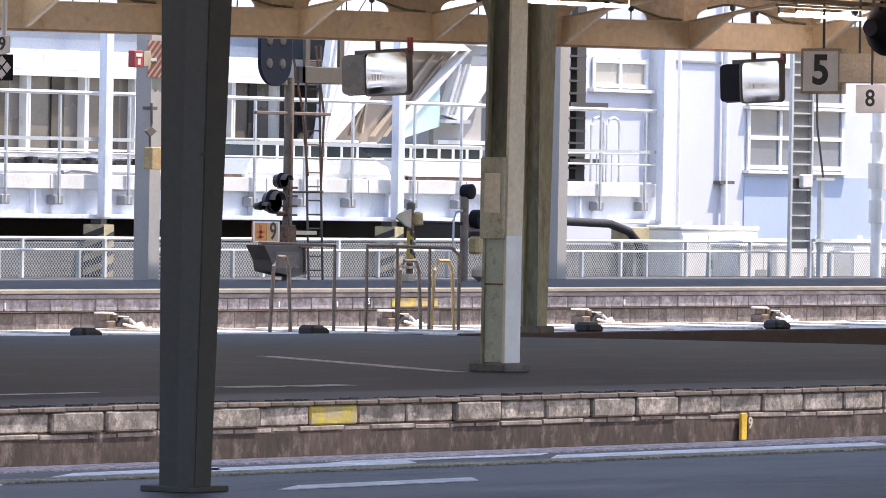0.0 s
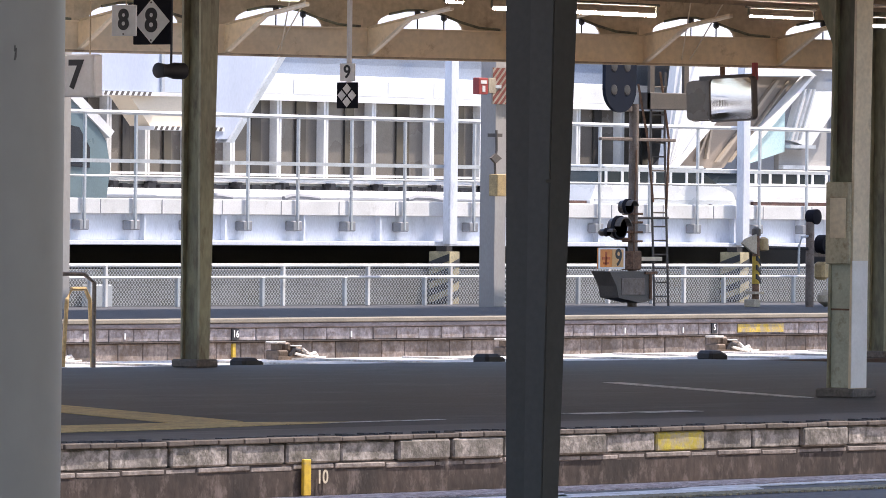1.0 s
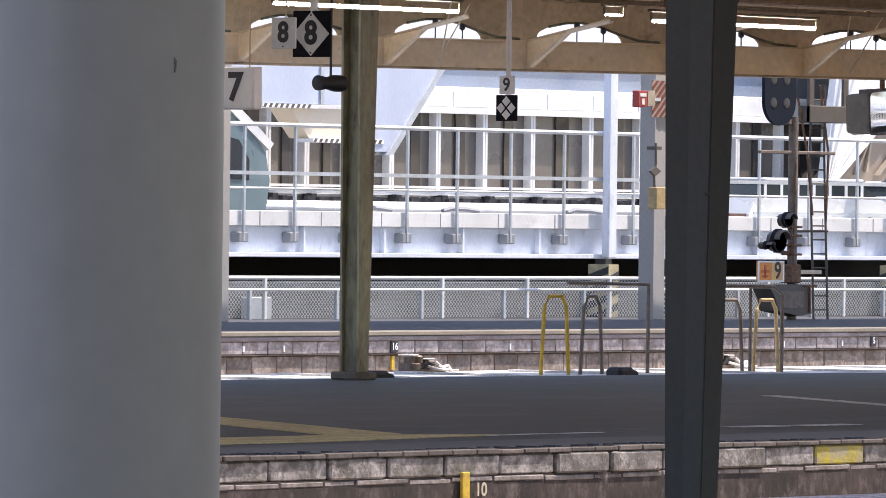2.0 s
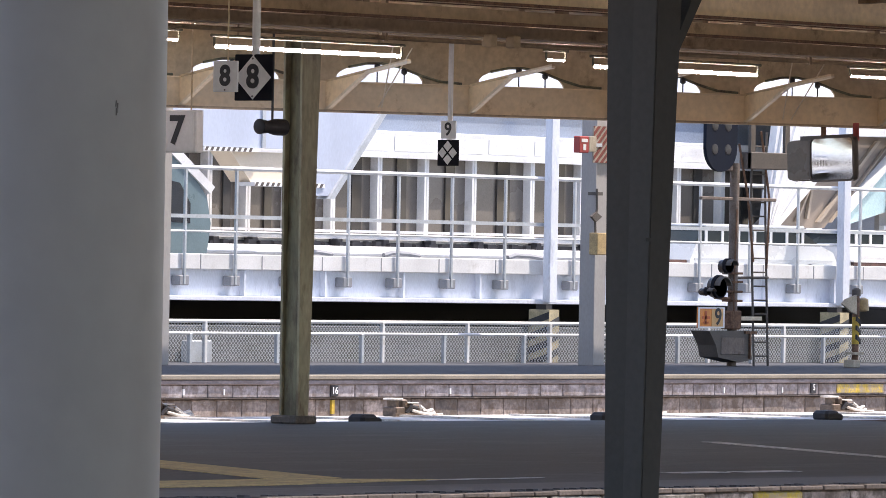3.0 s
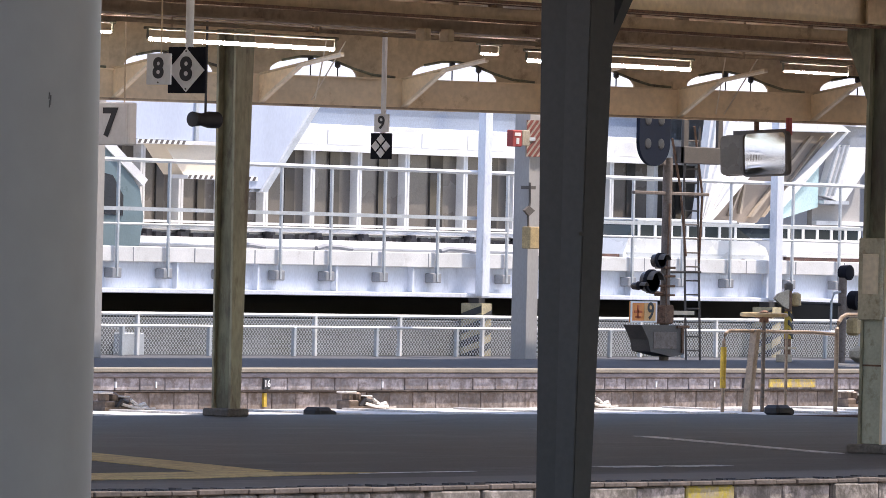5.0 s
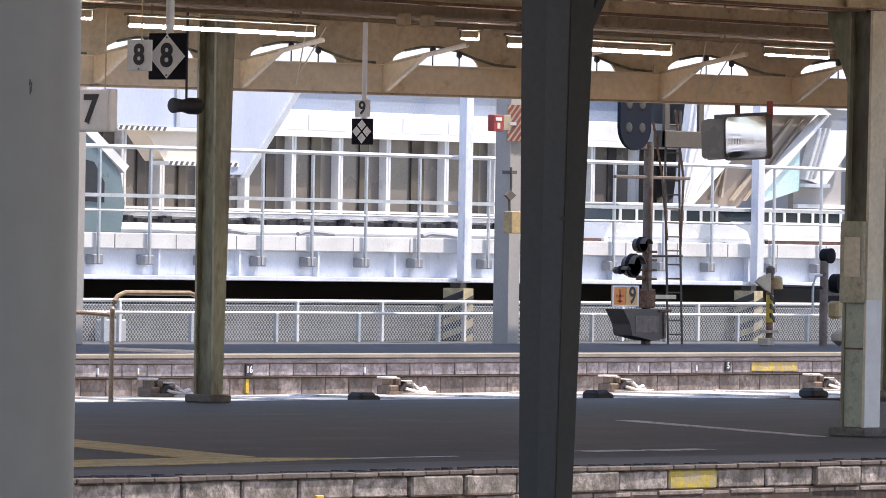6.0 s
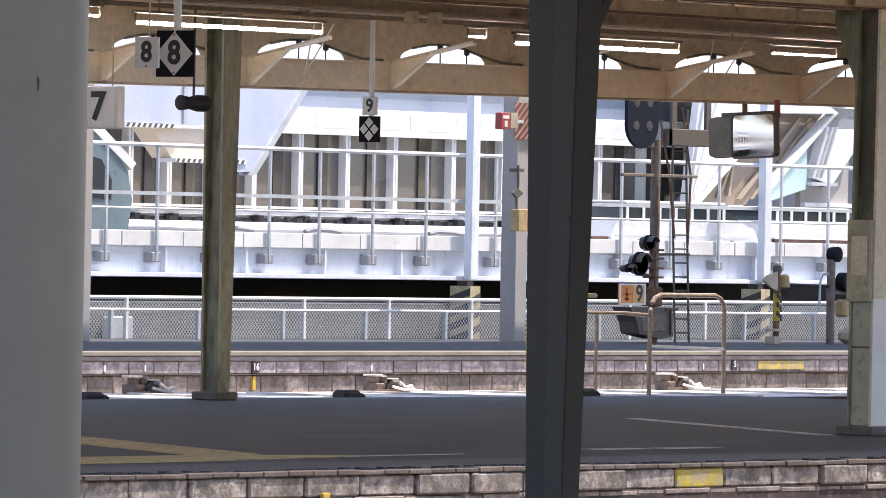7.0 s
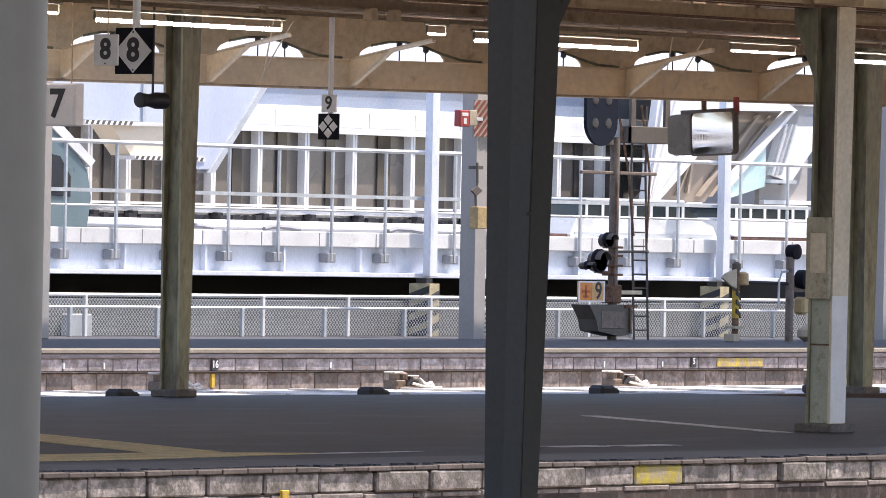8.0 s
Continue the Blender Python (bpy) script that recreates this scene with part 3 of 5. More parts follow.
bracket_rib = S().prism([(-0.032, 0.27), (-1.6, 0.455), (-1.6, 0.475), (-0.032, 0.292)], "x", -0.02, 0.02).mesh("rib", ROOF_TAN)
# one bay of the wavy valance: hangs low at the brackets and arches up between them
lobe = [(0.0, 0.287), (0.17, 0.287)] + [(0.67 - 0.5 * math.cos(radians(a)) * (1.0 + 0.06 * math.sin(radians(2 * a))), 0.29 + 0.175 * math.sin(radians(a)) ** 0.85) for a in range(6, 180, 12)] + [(1.17, 0.287), (STEP, 0.287), (STEP, 0.78), (0.0, 0.78)]
lobe_mesh = S().prism(lobe, "y", 0.075, 0.1).mesh("valance_panel", ROOF_TAN)
cable_mesh = S().tube([(0.3, 0.06, 0.43), (0.5, 0.06, 0.47), (0.68, 0.06, 0.475), (0.9, 0.06, 0.44), (1.12, 0.06, 0.37), (1.35, 0.06, 0.315), (1.6, 0.06, 0.3)], 0.014, 6).mesh("valance_cable", DARK_WEB)
wire_mesh = [S().tube([(x, 0.05, 0.27), (x, 0.05, z)], 0.007, 6).turned([(0.006, z - 0.05), (0.03, z - 0.03), (0.03, z + 0.005), (0.008, z + 0.02)], (x, 0.05, 0), n=10).mesh("hanger_wire", INK) for x, z in ((0.62, 0.455), (0.93, 0.415))]
for i in range(-14, 16):
    m = pose(1.73 + i * STEP, 0, 0)
    for name, me in (("gusset", bracket_plate), ("gusset_edge", bracket_edge), ("rib", bracket_rib), ("valance_panel", lobe_mesh), ("valance_cable", cable_mesh), ("hanger_wire", wire_mesh[0]), ("hanger_wire", wire_mesh[1])):
        piece(name, me, GIRDER, m)
part("eave_sheet", S().box(-22, 26, -0.9, 0.14, 0.781, 0.81), ROOF_TAN, GIRDER)
for x, dx in ((2.2, 0.12), (2.42, -0.14), (6.9, 0.16), (7.3, -0.14)):
    part("stay_wire", S().tube([(x, -0.5, 0.62), (x + dx, -0.1, 0.04)], 0.007, 6), PALE_FLANGE, GIRDER)
# ---- lamps of the roof ----
def strip_lamp(x, y, z, length, radius=0.016):
    t = thing("strip_light", (x, y, z), "long white fluorescent strip light, switched on", "lamp", "roof strip lights")
    part("tube", S().tube([(0.03, 0, 0), (length - 0.03, 0, 0)], radius, 10), TUBE, t, "glowing white tube")
    part("housing", S().box(-0.04, length + 0.04, -0.012, 0.012, 0.075, 0.1, 0.006), DARK_WEB, t)
    for s in (0.0, length - 0.012):
        part("holder", S().box(s, s + 0.012, -0.008, 0.008, 0.0, 0.076), DARK_WEB, t)
    for s in (0.3, length - 0.3):
        part("hanger", S().tube([(s, 0, 0.08), (s, 0, 0.6)], 0.01, 6), ROOF_BROWN, t)


for x in (35.0, 39.84, 44.74, 49.74, 54.79, 59.79, 64.79):
    strip_lamp(x, 37.6, 3.188, 2.4)
for x, length in ((46.75, 1.1), (53.0, 0.3), (57.8, 1.12), (64.9, 1.12)):
    strip_lamp(x, 40.6, 3.36, length, 0.011)

# ---- hanging signs ----
FACE = -90.0  # signs face along the platform, towards -x


def hung(name, x, y, z, label, turn=FACE):
    return thing(name, pose(x, y, z, 0, 0, turn), label, "sign")


eight = hung("stop_sign", 39.59, 32.9, 2.611, "black square sign with a white diamond and number 8")
part("plate", S().box(-0.17, 0.17, -0.008, 0.008, 0, 0.325, 0.004), BLACK, eight)
part("diamond", S().prism([(0, 0.008), (0.165, 0.1625), (0, 0.317), (-0.165, 0.1625)], "y", -0.013, -0.009), PLATE, eight)
words("8", 0.225, INK, eight, pose(0, -0.015, 0.1625, 90, 0, 0), bold=0.035)
part("pole", S().tube([(0.0, 0.02, 0.27), (0.0, 0.02, 1.2)], 0.03, 10), PLATE, eight)
for z in (0.03, 0.295):
    part("bolt", S().turned([(0.007, -0.018), (0.007, -0.013)], (0, 0, z), "y", 8), CABINET, eight)
small = hung("number_sign", 39.38, 32.98, 2.665, "small white plate with number 8")
part("plate", S().box(-0.111, 0.111, -0.008, 0.008, 0, 0.218, 0.004), PLATE, small)
words("8", 0.195, INK, small, pose(0, -0.011, 0.109, 90, 0, 0), bold=0.035)
part("bolt", S().turned([(0.006, -0.014), (0.006, -0.009)], (0, 0, 0.015), "y", 8), CABINET, small)
part("pole", S().tube([(0.0, 0.02, 0.2), (0.0, 0.02, 1.13)], 0.006, 6), ROOF_TAN, small)
seven = hung("number_sign", 47.2, 40, 2.385, "cream box sign with number 7")
part("box", S().box(-0.22, 0.2, -0.05, 0.05, 0, 0.36, 0.01), PLATE, seven)
part("face", S().box(-0.19, 0.17, -0.056, -0.051, 0.02, 0.34), PLATE, seven)
words("7", 0.33, INK, seven, pose(-0.01, -0.059, 0.18, 90, 0, 0), bold=0.03)
part("pole", S().tube([(0.1, 0.0, 0.35), (0.1, 0.0, 1.3)], 0.007, 6), ROOF_TAN, seven)
nine = hung("stop_sign", 52.1, 41, 2.375, "black square sign of four white diamonds under number 9")
part("plate", S().box(-0.12, 0.12, -0.008, 0.008, 0, 0.235, 0.004), BLACK, nine)
for dx, dz in ((0, 0.06), (0, -0.06), (0.06, 0), (-0.06, 0)):
    part("diamond", S().prism([(dx, 0.118 + dz - 0.048), (dx + 0.048, 0.118 + dz), (dx, 0.118 + dz + 0.048), (dx - 0.048, 0.118 + dz)], "y", -0.013, -0.009), PLATE, nine)
part("number_plate_board", S().box(-0.085, 0.085, -0.008, 0.008, 0.245, 0.405, 0.004), PLATE, nine)
words("9", 0.165, INK, nine, pose(0, -0.011, 0.325, 90, 0, 0))
part("pole", S().tube([(0, 0.02, 0.2), (0, 0.02, 1.35)], 0.024, 8), PLATE, nine)
five = hung("number_sign", 64.5, 40, 2.5, "cream box sign with number 5")
part("box", S().box(-0.25, 0.25, -0.05, 0.05, 0, 0.47, 0.01), TAN_STRIP, five)
part("face", S().box(-0.21, 0.21, -0.056, -0.051, 0.03, 0.44), PLATE, five)
words("5", 0.42, INK, five, pose(0, -0.059, 0.235, 90, 0, 0), bold=0.03)
part("pole", S().tube([(0.0, 0.0, 0.45), (0.0, 0.0, 1.2)], 0.014, 6), INK, five)
banner = hung("banner_sign", 62.6, 38, 2.58, "plain tan hanging sign board")
part("board", S().box(-0.62, 0.95, -0.04, 0.04, 0, 0.3, 0.01), TAN_STRIP, banner)
for s in (-0.4, 0.7):
    part("rod", S().tube([(s, 0, 0.28), (s, 0, 1.1)], 0.012, 6), INK, banner)
eight_b = hung("number_sign", 62.25, 38.05, 2.28, "small white plate with number 8")
part("plate", S().box(-0.17, 0.17, -0.008, 0.008, 0, 0.28, 0.004), PLATE, eight_b)
words("8", 0.23, INK, eight_b, pose(0, -0.011, 0.14, 90, 0, 0))
part("pole", S().tube([(0, 0.02, 0.2), (0, 0.02, 1.4)], 0.012, 6), INK, eight_b)
speaker = thing("loudspeaker", (60.7, 37, 3.08), "black round loudspeaker under the roof", "loudspeaker")
part("horn", S().turned([(0.08, -0.2), (0.12, -0.1), (0.26, 0.12), (0.27, 0.14), (0.05, 0.1)], (0, 0, 0), "x", 20), BLACK, speaker, smooth=True)
part("bracket", S().tube([(0, 0, 0.1), (0, 0, 0.66)], 0.02, 6), BLACK, speaker)
horn = thing("loudspeaker", (50.75, 42, 2.69), "small dark horn loudspeaker on a rod", "loudspeaker")
part("horn", S().turned([(0.05, -0.13), (0.07, -0.12), (0.055, 0.0), (0.075, 0.1), (0.075, 0.22), (0.03, 0.24)], (0, 0, 0), "x", 16), DARK, horn, smooth=True)
part("bracket", S().tube([(0.06, 0, 0.05), (0.06, 0, 1.04)], 0.012, 6), INK, horn)


def rounded(x0, x1, z0, z1, r, n=5):
    """A rectangle with rounded corners."""
    out = []
    for cx, cz, a in ((x1 - r, z1 - r, 0), (x0 + r, z1 - r, 90), (x0 + r, z0 + r, 180), (x1 - r, z0 + r, 270)):
        out += [(cx + r * math.cos(radians(a + 90 * k / n)), cz + r * math.sin(radians(a + 90 * k / n))) for k in range(n + 1)]
    return out


def bulged(w, h, radius, depth, nx=16, nz=12):
    """A mirror glass that bulges towards -y, as a cap of a large ball."""
    vs, fs = [], []
    for j in range(nz + 1):
        for i in range(nx + 1):
            x, z = w * (i / nx - 0.5), h * (j / nz - 0.5)
            vs.append((x, depth + (x * x + z * z) / (2 * radius), z))
    for j in range(nz):
        for i in range(nx):
            a = j * (nx + 1) + i
            fs.append((a, a + 1, a + nx + 2, a + nx + 1))
    return S().add(vs, fs)


def mirror(x, y, z, turn, blank, blank_m, hang):
    """A convex mirror in a thin rounded frame beside a second, turned mirror hood."""
    t = thing("platform_mirror", pose(x, y, z, 0, -2.5, turn), "two brown framed convex platform mirrors hung from the girder", "mirror", "platform mirrors")
    w, h = 0.56, 0.46
    pan = part("mirror_pan", S().prism(rounded(-w / 2, w / 2, -h / 2, h / 2, 0.06), "y", 0.0, 0.05), CABINET, t)
    rim = S()
    outer, inner = rounded(-w / 2, w / 2, -h / 2, h / 2, 0.06), rounded(-w / 2 + 0.018, w / 2 - 0.018, -h / 2 + 0.018, h / 2 - 0.018, 0.045)
    n = len(outer)
    rim.add([(a, d, b) for d in (-0.035, 0.0) for ring in (outer, inner) for a, b in ring],
            [(i, (i + 1) % n, n + (i + 1) % n, n + i) for i in range(n)] + [(i, 2 * n + i, 2 * n + (i + 1) % n, (i + 1) % n) for i in range(n)] + [(n + i, n + (i + 1) % n, 3 * n + (i + 1) % n, 3 * n + i) for i in range(n)])
    part("rim", rim, CABINET, pan, "dark brown rounded rim")
    part("glass", bulged(w - 0.036, h - 0.036, 4.5, -0.03), MIRROR, pan, "convex mirror glass", smooth=True)
    hood = part("mirror_hood", S().prism(rounded(-0.56, -0.25, -h / 2 + 0.03, h / 2 - 0.03, 0.05), "y", -0.02, 0.16), blank_m, t, blank)
    part("hood_rim", S().prism(rounded(-0.57, -0.24, -h / 2 + 0.02, h / 2 - 0.02, 0.05), "y", 0.05, 0.075), CABINET, hood)
    part("bracket", S().box(w / 2 - 0.06, w / 2 - 0.02, 0.05, 0.1, h / 2 - 0.05, hang), RED, t, "red painted bracket up to the girder")
    part("bracket", S().box(-w / 2 + 0.1, -w / 2 + 0.13, 0.05, 0.1, h / 2 - 0.05, hang), RUST, t)
    part("cross_bar", S().box(-0.45, w / 2 - 0.02, 0.06, 0.09, h / 2 - 0.02, h / 2 + 0.02), CABINET, t)


# The first turned mirror has its reflection of the roof as plain brown.
mirror(61.35, 43.28, 2.63, -90, "turned mirror with the brown roof's reflection put into its colour", mat("roof_reflection_brown", (0.13, 0.11, 0.09), 0.3, vary=0.2, scale=3, bump=0.05), 0.36)
mirror(67.05, 42.36, 2.67, -96, "black hood of the turned mirror", BLACK, 1.04)

# ---- far platform: columns, call box, fence ----
def far_column(x):
    c = thing("column", (x, 66.5, 0), "grey steel column of the far platform", "column", "far platform columns")
    part("shaft", S().box(-0.16, 0.16, -0.1, 0.1, 0, 5.0, 0.01), mat_far_col, c)
    part("rib", S().box(-0.175, -0.16, -0.14, 0.14, 0, 5.0), mat_far_col, c)
    return c


roof_far = solid("roof_far", S().box(-30, 190, 59.5, 65.0, 5.2, 5.35), ROOF_BROWN, "brown sheet roof over the far platform", "roof")
mat_far_col = mat("far_column_paint", (0.36, 0.345, 0.335), 0.6, vary=0.12, scale=1.2, bump=0.08, dirt=(0.3, 0.29, 0.28), dirt_at=0.68, stretch=(1, 1, 0.4))
fc = far_column(88.1)
far_column(78.0)
far_column(99.1)
band = thing("warning_band", (88.07, 66.3, 3.04), "red and cream striped warning panel on the column", "sign")
part("panel", S().box(-0.24, 0.24, 0.05, 0.075, 0, 0.55), mat("dull_cream_panel", (0.33, 0.285, 0.24), 0.7, vary=0.2, scale=4), band)
BAND_RED = mat("dark_brown_red", (0.20, 0.055, 0.042), 0.6, vary=0.2, scale=8)
for i in range(9):
    z = -0.44 + i * 0.12
    # the part of a slanting stripe that lies on the panel
    cut = sorted({-0.24, 0.24, *(x for x in ((0.002 - z) / 0.9 - 0.24, (0.548 - z) / 0.9 - 0.24, (-0.058 - z) / 0.9 - 0.24, (0.488 - z) / 0.9 - 0.24) if -0.24 < x < 0.24)})
    low = [(x, max(z + 0.9 * (x + 0.24), 0.002)) for x in cut]
    top = [(x, min(z + 0.06 + 0.9 * (x + 0.24), 0.548)) for x in cut]
    keep = [k for k in range(len(cut)) if top[k][1] >= low[k][1] - 1e-6]
    if len(keep) > 1:
        part("stripe", S().prism([low[k] for k in keep] + [top[k] for k in reversed(keep) if top[k][1] - low[k][1] > 1e-4], "y", 0.04, 0.048), BAND_RED, band)
call = thing("emergency_box", (87.62, 66.35, 3.18), "small red emergency call box with a white symbol", "call box")
part("box", S().box(-0.21, 0.02, -0.06, 0.06, 0, 0.25, 0.01), RED, call)
part("symbol", S().box(-0.13, -0.06, -0.066, -0.061, 0.04, 0.13), WHITE, call)
part("caption", S().box(-0.17, -0.02, -0.066, -0.061, 0.16, 0.21), WHITE, call)
part("note", S().box(0.04, 0.22, -0.05, 0.05, 0.02, 0.25, 0.005), TAN_STRIP, call)
part("bracket", S().box(0.2, 0.4, -0.02, 0.02, 0.1, 0.15), GALV, call)
junction = thing("junction_box", (87.83, 66.2, 1.66), "small yellow junction box on the column", "box")
part("box", S().box(-0.14, 0.12, -0.06, 0.1, 0, 0.33, 0.01), OCHRE, junction)
valve = thing("pull_handle", (87.75, 66.25, 2.05), "dark cable with a bow handle hanging on the column", "handle")
part("cable", S().tube([(0.05, 0, 0.6), (0.06, 0, 0.3), (0.02, 0, 0.1), (0.05, 0, -0.3)], 0.02, 6), CABINET, valve)
part("bow", S().prism([(-0.12, 0.18), (0.0, 0.25), (0.14, 0.18), (0.0, 0.1)], "y", -0.04, 0.0), CABINET, valve)
part("clip", S().box(0.03, 0.2, 0.0, 0.15, 0.5, 0.55), CABINET, valve)

# wire fence: tall panels and a lower rail in front
PITCH = 2.04
fence_y = 68.0
fence = thing("wire_fence", (78.79, fence_y, 0), "white-railed galvanised chain-link fence along the platform back", "fence")
net = S()
h = 0.57
for k in range(38):
    for s in (1, -1):
        x0 = -h + k * 0.07
        a, b = (x0, 0.02), (x0 + h, 0.02 + h)
        lo, hi = max(a[0], 0.02), min(b[0], PITCH - 0.02)
        if hi - lo < 0.02:
            continue
        pa, pb = (lo, 0.02 + lo - x0), (hi, 0.02 + hi - x0)
        if s < 0:
            pa, pb = (PITCH - pa[0], pa[1]), (PITCH - pb[0], pb[1])
        d = 0.006
        net.add([(pa[0], 0.003 * s, pa[1] - d), (pb[0], 0.003 * s, pb[1] - d), (pb[0], 0.003 * s, pb[1] + d), (pa[0], 0.003 * s, pa[1] + d), (pa[0], 0.003 * s + 0.005, pa[1]), (pb[0], 0.003 * s + 0.005, pb[1])],
                [(0, 1, 2, 3), (0, 4, 5, 1), (3, 2, 5, 4)])
net_mesh = net.mesh("mesh_panel", WIRE)
post_mesh = S().box(-0.03, 0.03, -0.03, 0.03, 0.0, 0.6, 0.006).mesh("fence_post", WHITE)
rail_mesh = S().tube([(0, 0, 0.6), (PITCH, 0, 0.6)], 0.028, 8).mesh("top_rail", WHITE)
rail2_mesh = S().tube([(0, -0.3, 0.43), (PITCH, -0.3, 0.43)], 0.022, 8).mesh("lower_rail", WHITE)
short_mesh = S().box(-0.03, 0.03, -0.33, -0.27, 0.0, 0.43, 0.006).mesh("short_post", GALV)
for i in range(-2, 21):
    m = pose(i * PITCH, 0, 0)
    piece("mesh_panel", net_mesh, fence, m)
    piece("fence_post", post_mesh, fence, m)
    piece("top_rail", rail_mesh, fence, m)
    piece("lower_rail", rail2_mesh, fence, m)
    piece("short_post", short_mesh, fence, pose(i * 1.955 + 1.35, 0, 0))

# ---- signal mast with ladder ----
HEAD_BLUE = mat("signal_board_paint", (0.014, 0.019, 0.034), 0.6, vary=0.2, scale=5, bump=0.05)
HEAD_BLUE.node_tree.nodes["Principled BSDF"].inputs["Specular IOR Level"].default_value = 0.1
HEAD_LENS = mat("signal_lens", (0.03, 0.03, 0.036), 0.35, vary=0.3, scale=14, bump=0.2)
LAMP_BLACK = mat("lamp_enamel", (0.035, 0.026, 0.024), 0.25, vary=0.2, scale=9, bump=0.05)
mast = thing("signal_mast", (90.93, 66, 0), "rusty brown signal mast with lamps, ladder and number plate", "signal")
part("pole", S().tube([(0.03, 0, 0.0), (0.03, 0, 3.1)], 0.075, 12), MAST, mast, smooth=True)
head = part("signal_head", S().prism([(-0.8, 4.2), (-0.8, 3.3)] + [(-0.4 + 0.4 * math.cos(radians(a)), 3.32 + 0.36 * math.sin(radians(a))) for a in range(180, 361, 15)] + [(0.0, 4.2)], "y", -0.06, 0.0), HEAD_BLUE, mast, "black oval signal background board")
for z in (3.3, 3.66, 4.0):
    for s in (-0.58, -0.24):
        part("lens", S().turned([(0.03, -0.072), (0.07, -0.068), (0.085, -0.061)], (s, 0, z), "y", 16), HEAD_LENS, head)
part("bracket", S().box(-0.3, 0.12, -0.02, 0.12, 2.98, 3.06, 0.01), MAST, mast)
part("arm", S().box(-0.85, 1.1, -0.03, 0.03, 2.53, 2.58, 0.008), MAST, mast)
part("walkway_frame", S().box(0.3, 0.42, -0.1, -0.05, 3.02, 3.95), CABINET, mast)
part("walkway_frame", S().box(1.2, 1.32, -0.1, -0.05, 3.02, 3.95), CABINET, mast)
part("walkway_panel", S().box(0.3, 1.32, -0.11, 0.12, 3.02, 3.28, 0.01), CABINET, mast)
part("walkway_bar", S().box(0.37, 1.4, -0.09, -0.06, 3.7, 3.75), CABINET, mast)
ladder = part("ladder", S().tube([(0.62, 0.1, 3.6), (0.6, 0.1, 2.6), (0.75, 0.1, 0.0)], 0.02, 6).tube([(0.98, 0.1, 3.6), (0.97, 0.1, 2.6), (1.12, 0.1, 0.0)], 0.02, 6), CABINET, mast)
part("cross_arm", S().tube([(0.05, 0.05, 1.35), (1.08, 0.1, 1.36)], 0.022, 6), CABINET, mast)
for z in (0.98, 1.12, 1.27, 1.4):
    part("clamp", S().box(-0.12, 0.16, -0.1, 0.1, z, z + 0.035, 0.006), RUST, mast)
part("cable", S().tube([(-0.04, -0.09, 0.6), (-0.1, -0.12, 0.95), (-0.06, -0.09, 1.3), (-0.02, -0.09, 2.4)], 0.015, 6), RUST, mast)
part("bracket", S().tube([(-0.5, -0.05, 1.05), (-0.1, -0.05, 1.02), (0.0, 0.0, 1.2)], 0.03, 6), RUST, mast)
for i in range(16):
    z = 0.15 + i * 0.215
    x = 0.75 - 0.15 * min(z / 2.6, 1.0)
    part("rung", S().tube([(x, 0.1, z), (x + 0.37, 0.1, z)], 0.014, 6), CABINET, ladder)
part("stay", S().tube([(0.2, 0.05, 3.4), (0.45, 0.05, 2.6), (0.62, 0.05, 1.6)], 0.02, 6).tube([(0.7, 0.0, 3.6), (0.95, 0.0, 2.55), (0.9, 0.0, 1.5)], 0.02, 6), RUST, mast)
for x, z, r in ((-0.34, 1.52, 0.11), (-0.56, 1.2, 0.17), (-0.86, 1.13, 0.06)):
    lamp = part("signal_lamp", S().turned([(r * 0.4, 0.09), (r * 0.9, 0.05), (r, -0.03), (r * 1.05, -0.05), (r * 0.2, -0.03)], (x, -0.1, z), "y", 18), LAMP_BLACK, mast, "black round shunting lamp", smooth=True)
    part("hood", S().turned([(r * 1.06, -0.1), (r * 1.06, -0.04), (r * 0.9, -0.04), (r * 0.9, -0.1)], (x, -0.1, z + 0.01), "y", 18), BLACK, lamp)
    part("lens", S().turned([(r * 0.5, -0.055), (r * 0.3, -0.07)], (x, -0.1, z), "y", 16), PLATE if r < 0.15 else UNDER_BROWN, lamp)
    part("visor", S().prism([(x + r * math.cos(radians(a)), z + r * math.sin(radians(a))) for a in range(10, 171, 20)] + [(x + r * 0.88 * math.cos(radians(a)), z + r * 0.88 * math.sin(radians(a))) for a in range(170, 9, -20)], "y", -0.3, -0.16), CABINET, lamp)
board = part("number_board", S().box(-1.13, -0.45, -0.2, -0.17, 0.58, 0.9, 0.01), ORANGE, mast, "orange board with number 9 on a pale half")
part("pale_half", S().box(-0.78, -0.47, -0.206, -0.201, 0.6, 0.88), mat("pale_orange_paint", (0.72, 0.42, 0.18), 0.5, vary=0.15, scale=8), board)
words("9", 0.36, INK, board, pose(-0.62, -0.21, 0.74, 90, 0, 0))
part("border", S().box(-1.13, -0.45, -0.208, -0.2, 0.875, 0.9).box(-1.13, -0.45, -0.208, -0.2, 0.58, 0.605).box(-1.13, -1.09, -0.208, -0.2, 0.605, 0.875).box(-0.49, -0.45, -0.208, -0.2, 0.605, 0.875), PLATE, board, "cream border")
part("bars", S().box(-1.03, -0.83, -0.206, -0.201, 0.72, 0.76).box(-1.0, -0.86, -0.206, -0.201, 0.65, 0.68).box(-0.96, -0.91, -0.206, -0.201, 0.64, 0.84), mat("faded_red_orange", (0.62, 0.13, 0.04), 0.5, vary=0.2, scale=8), board)
cab = part("relay_cabinet", S().prism([(-0.9, 0.54), (0.16, 0.54), (0.22, 0.1), (-0.1, 0.06), (-0.66, 0.14), (-0.72, 0.32)], "y", -0.25, 0.1), CABINET, mast, "brown-grey relay cabinet on the mast")
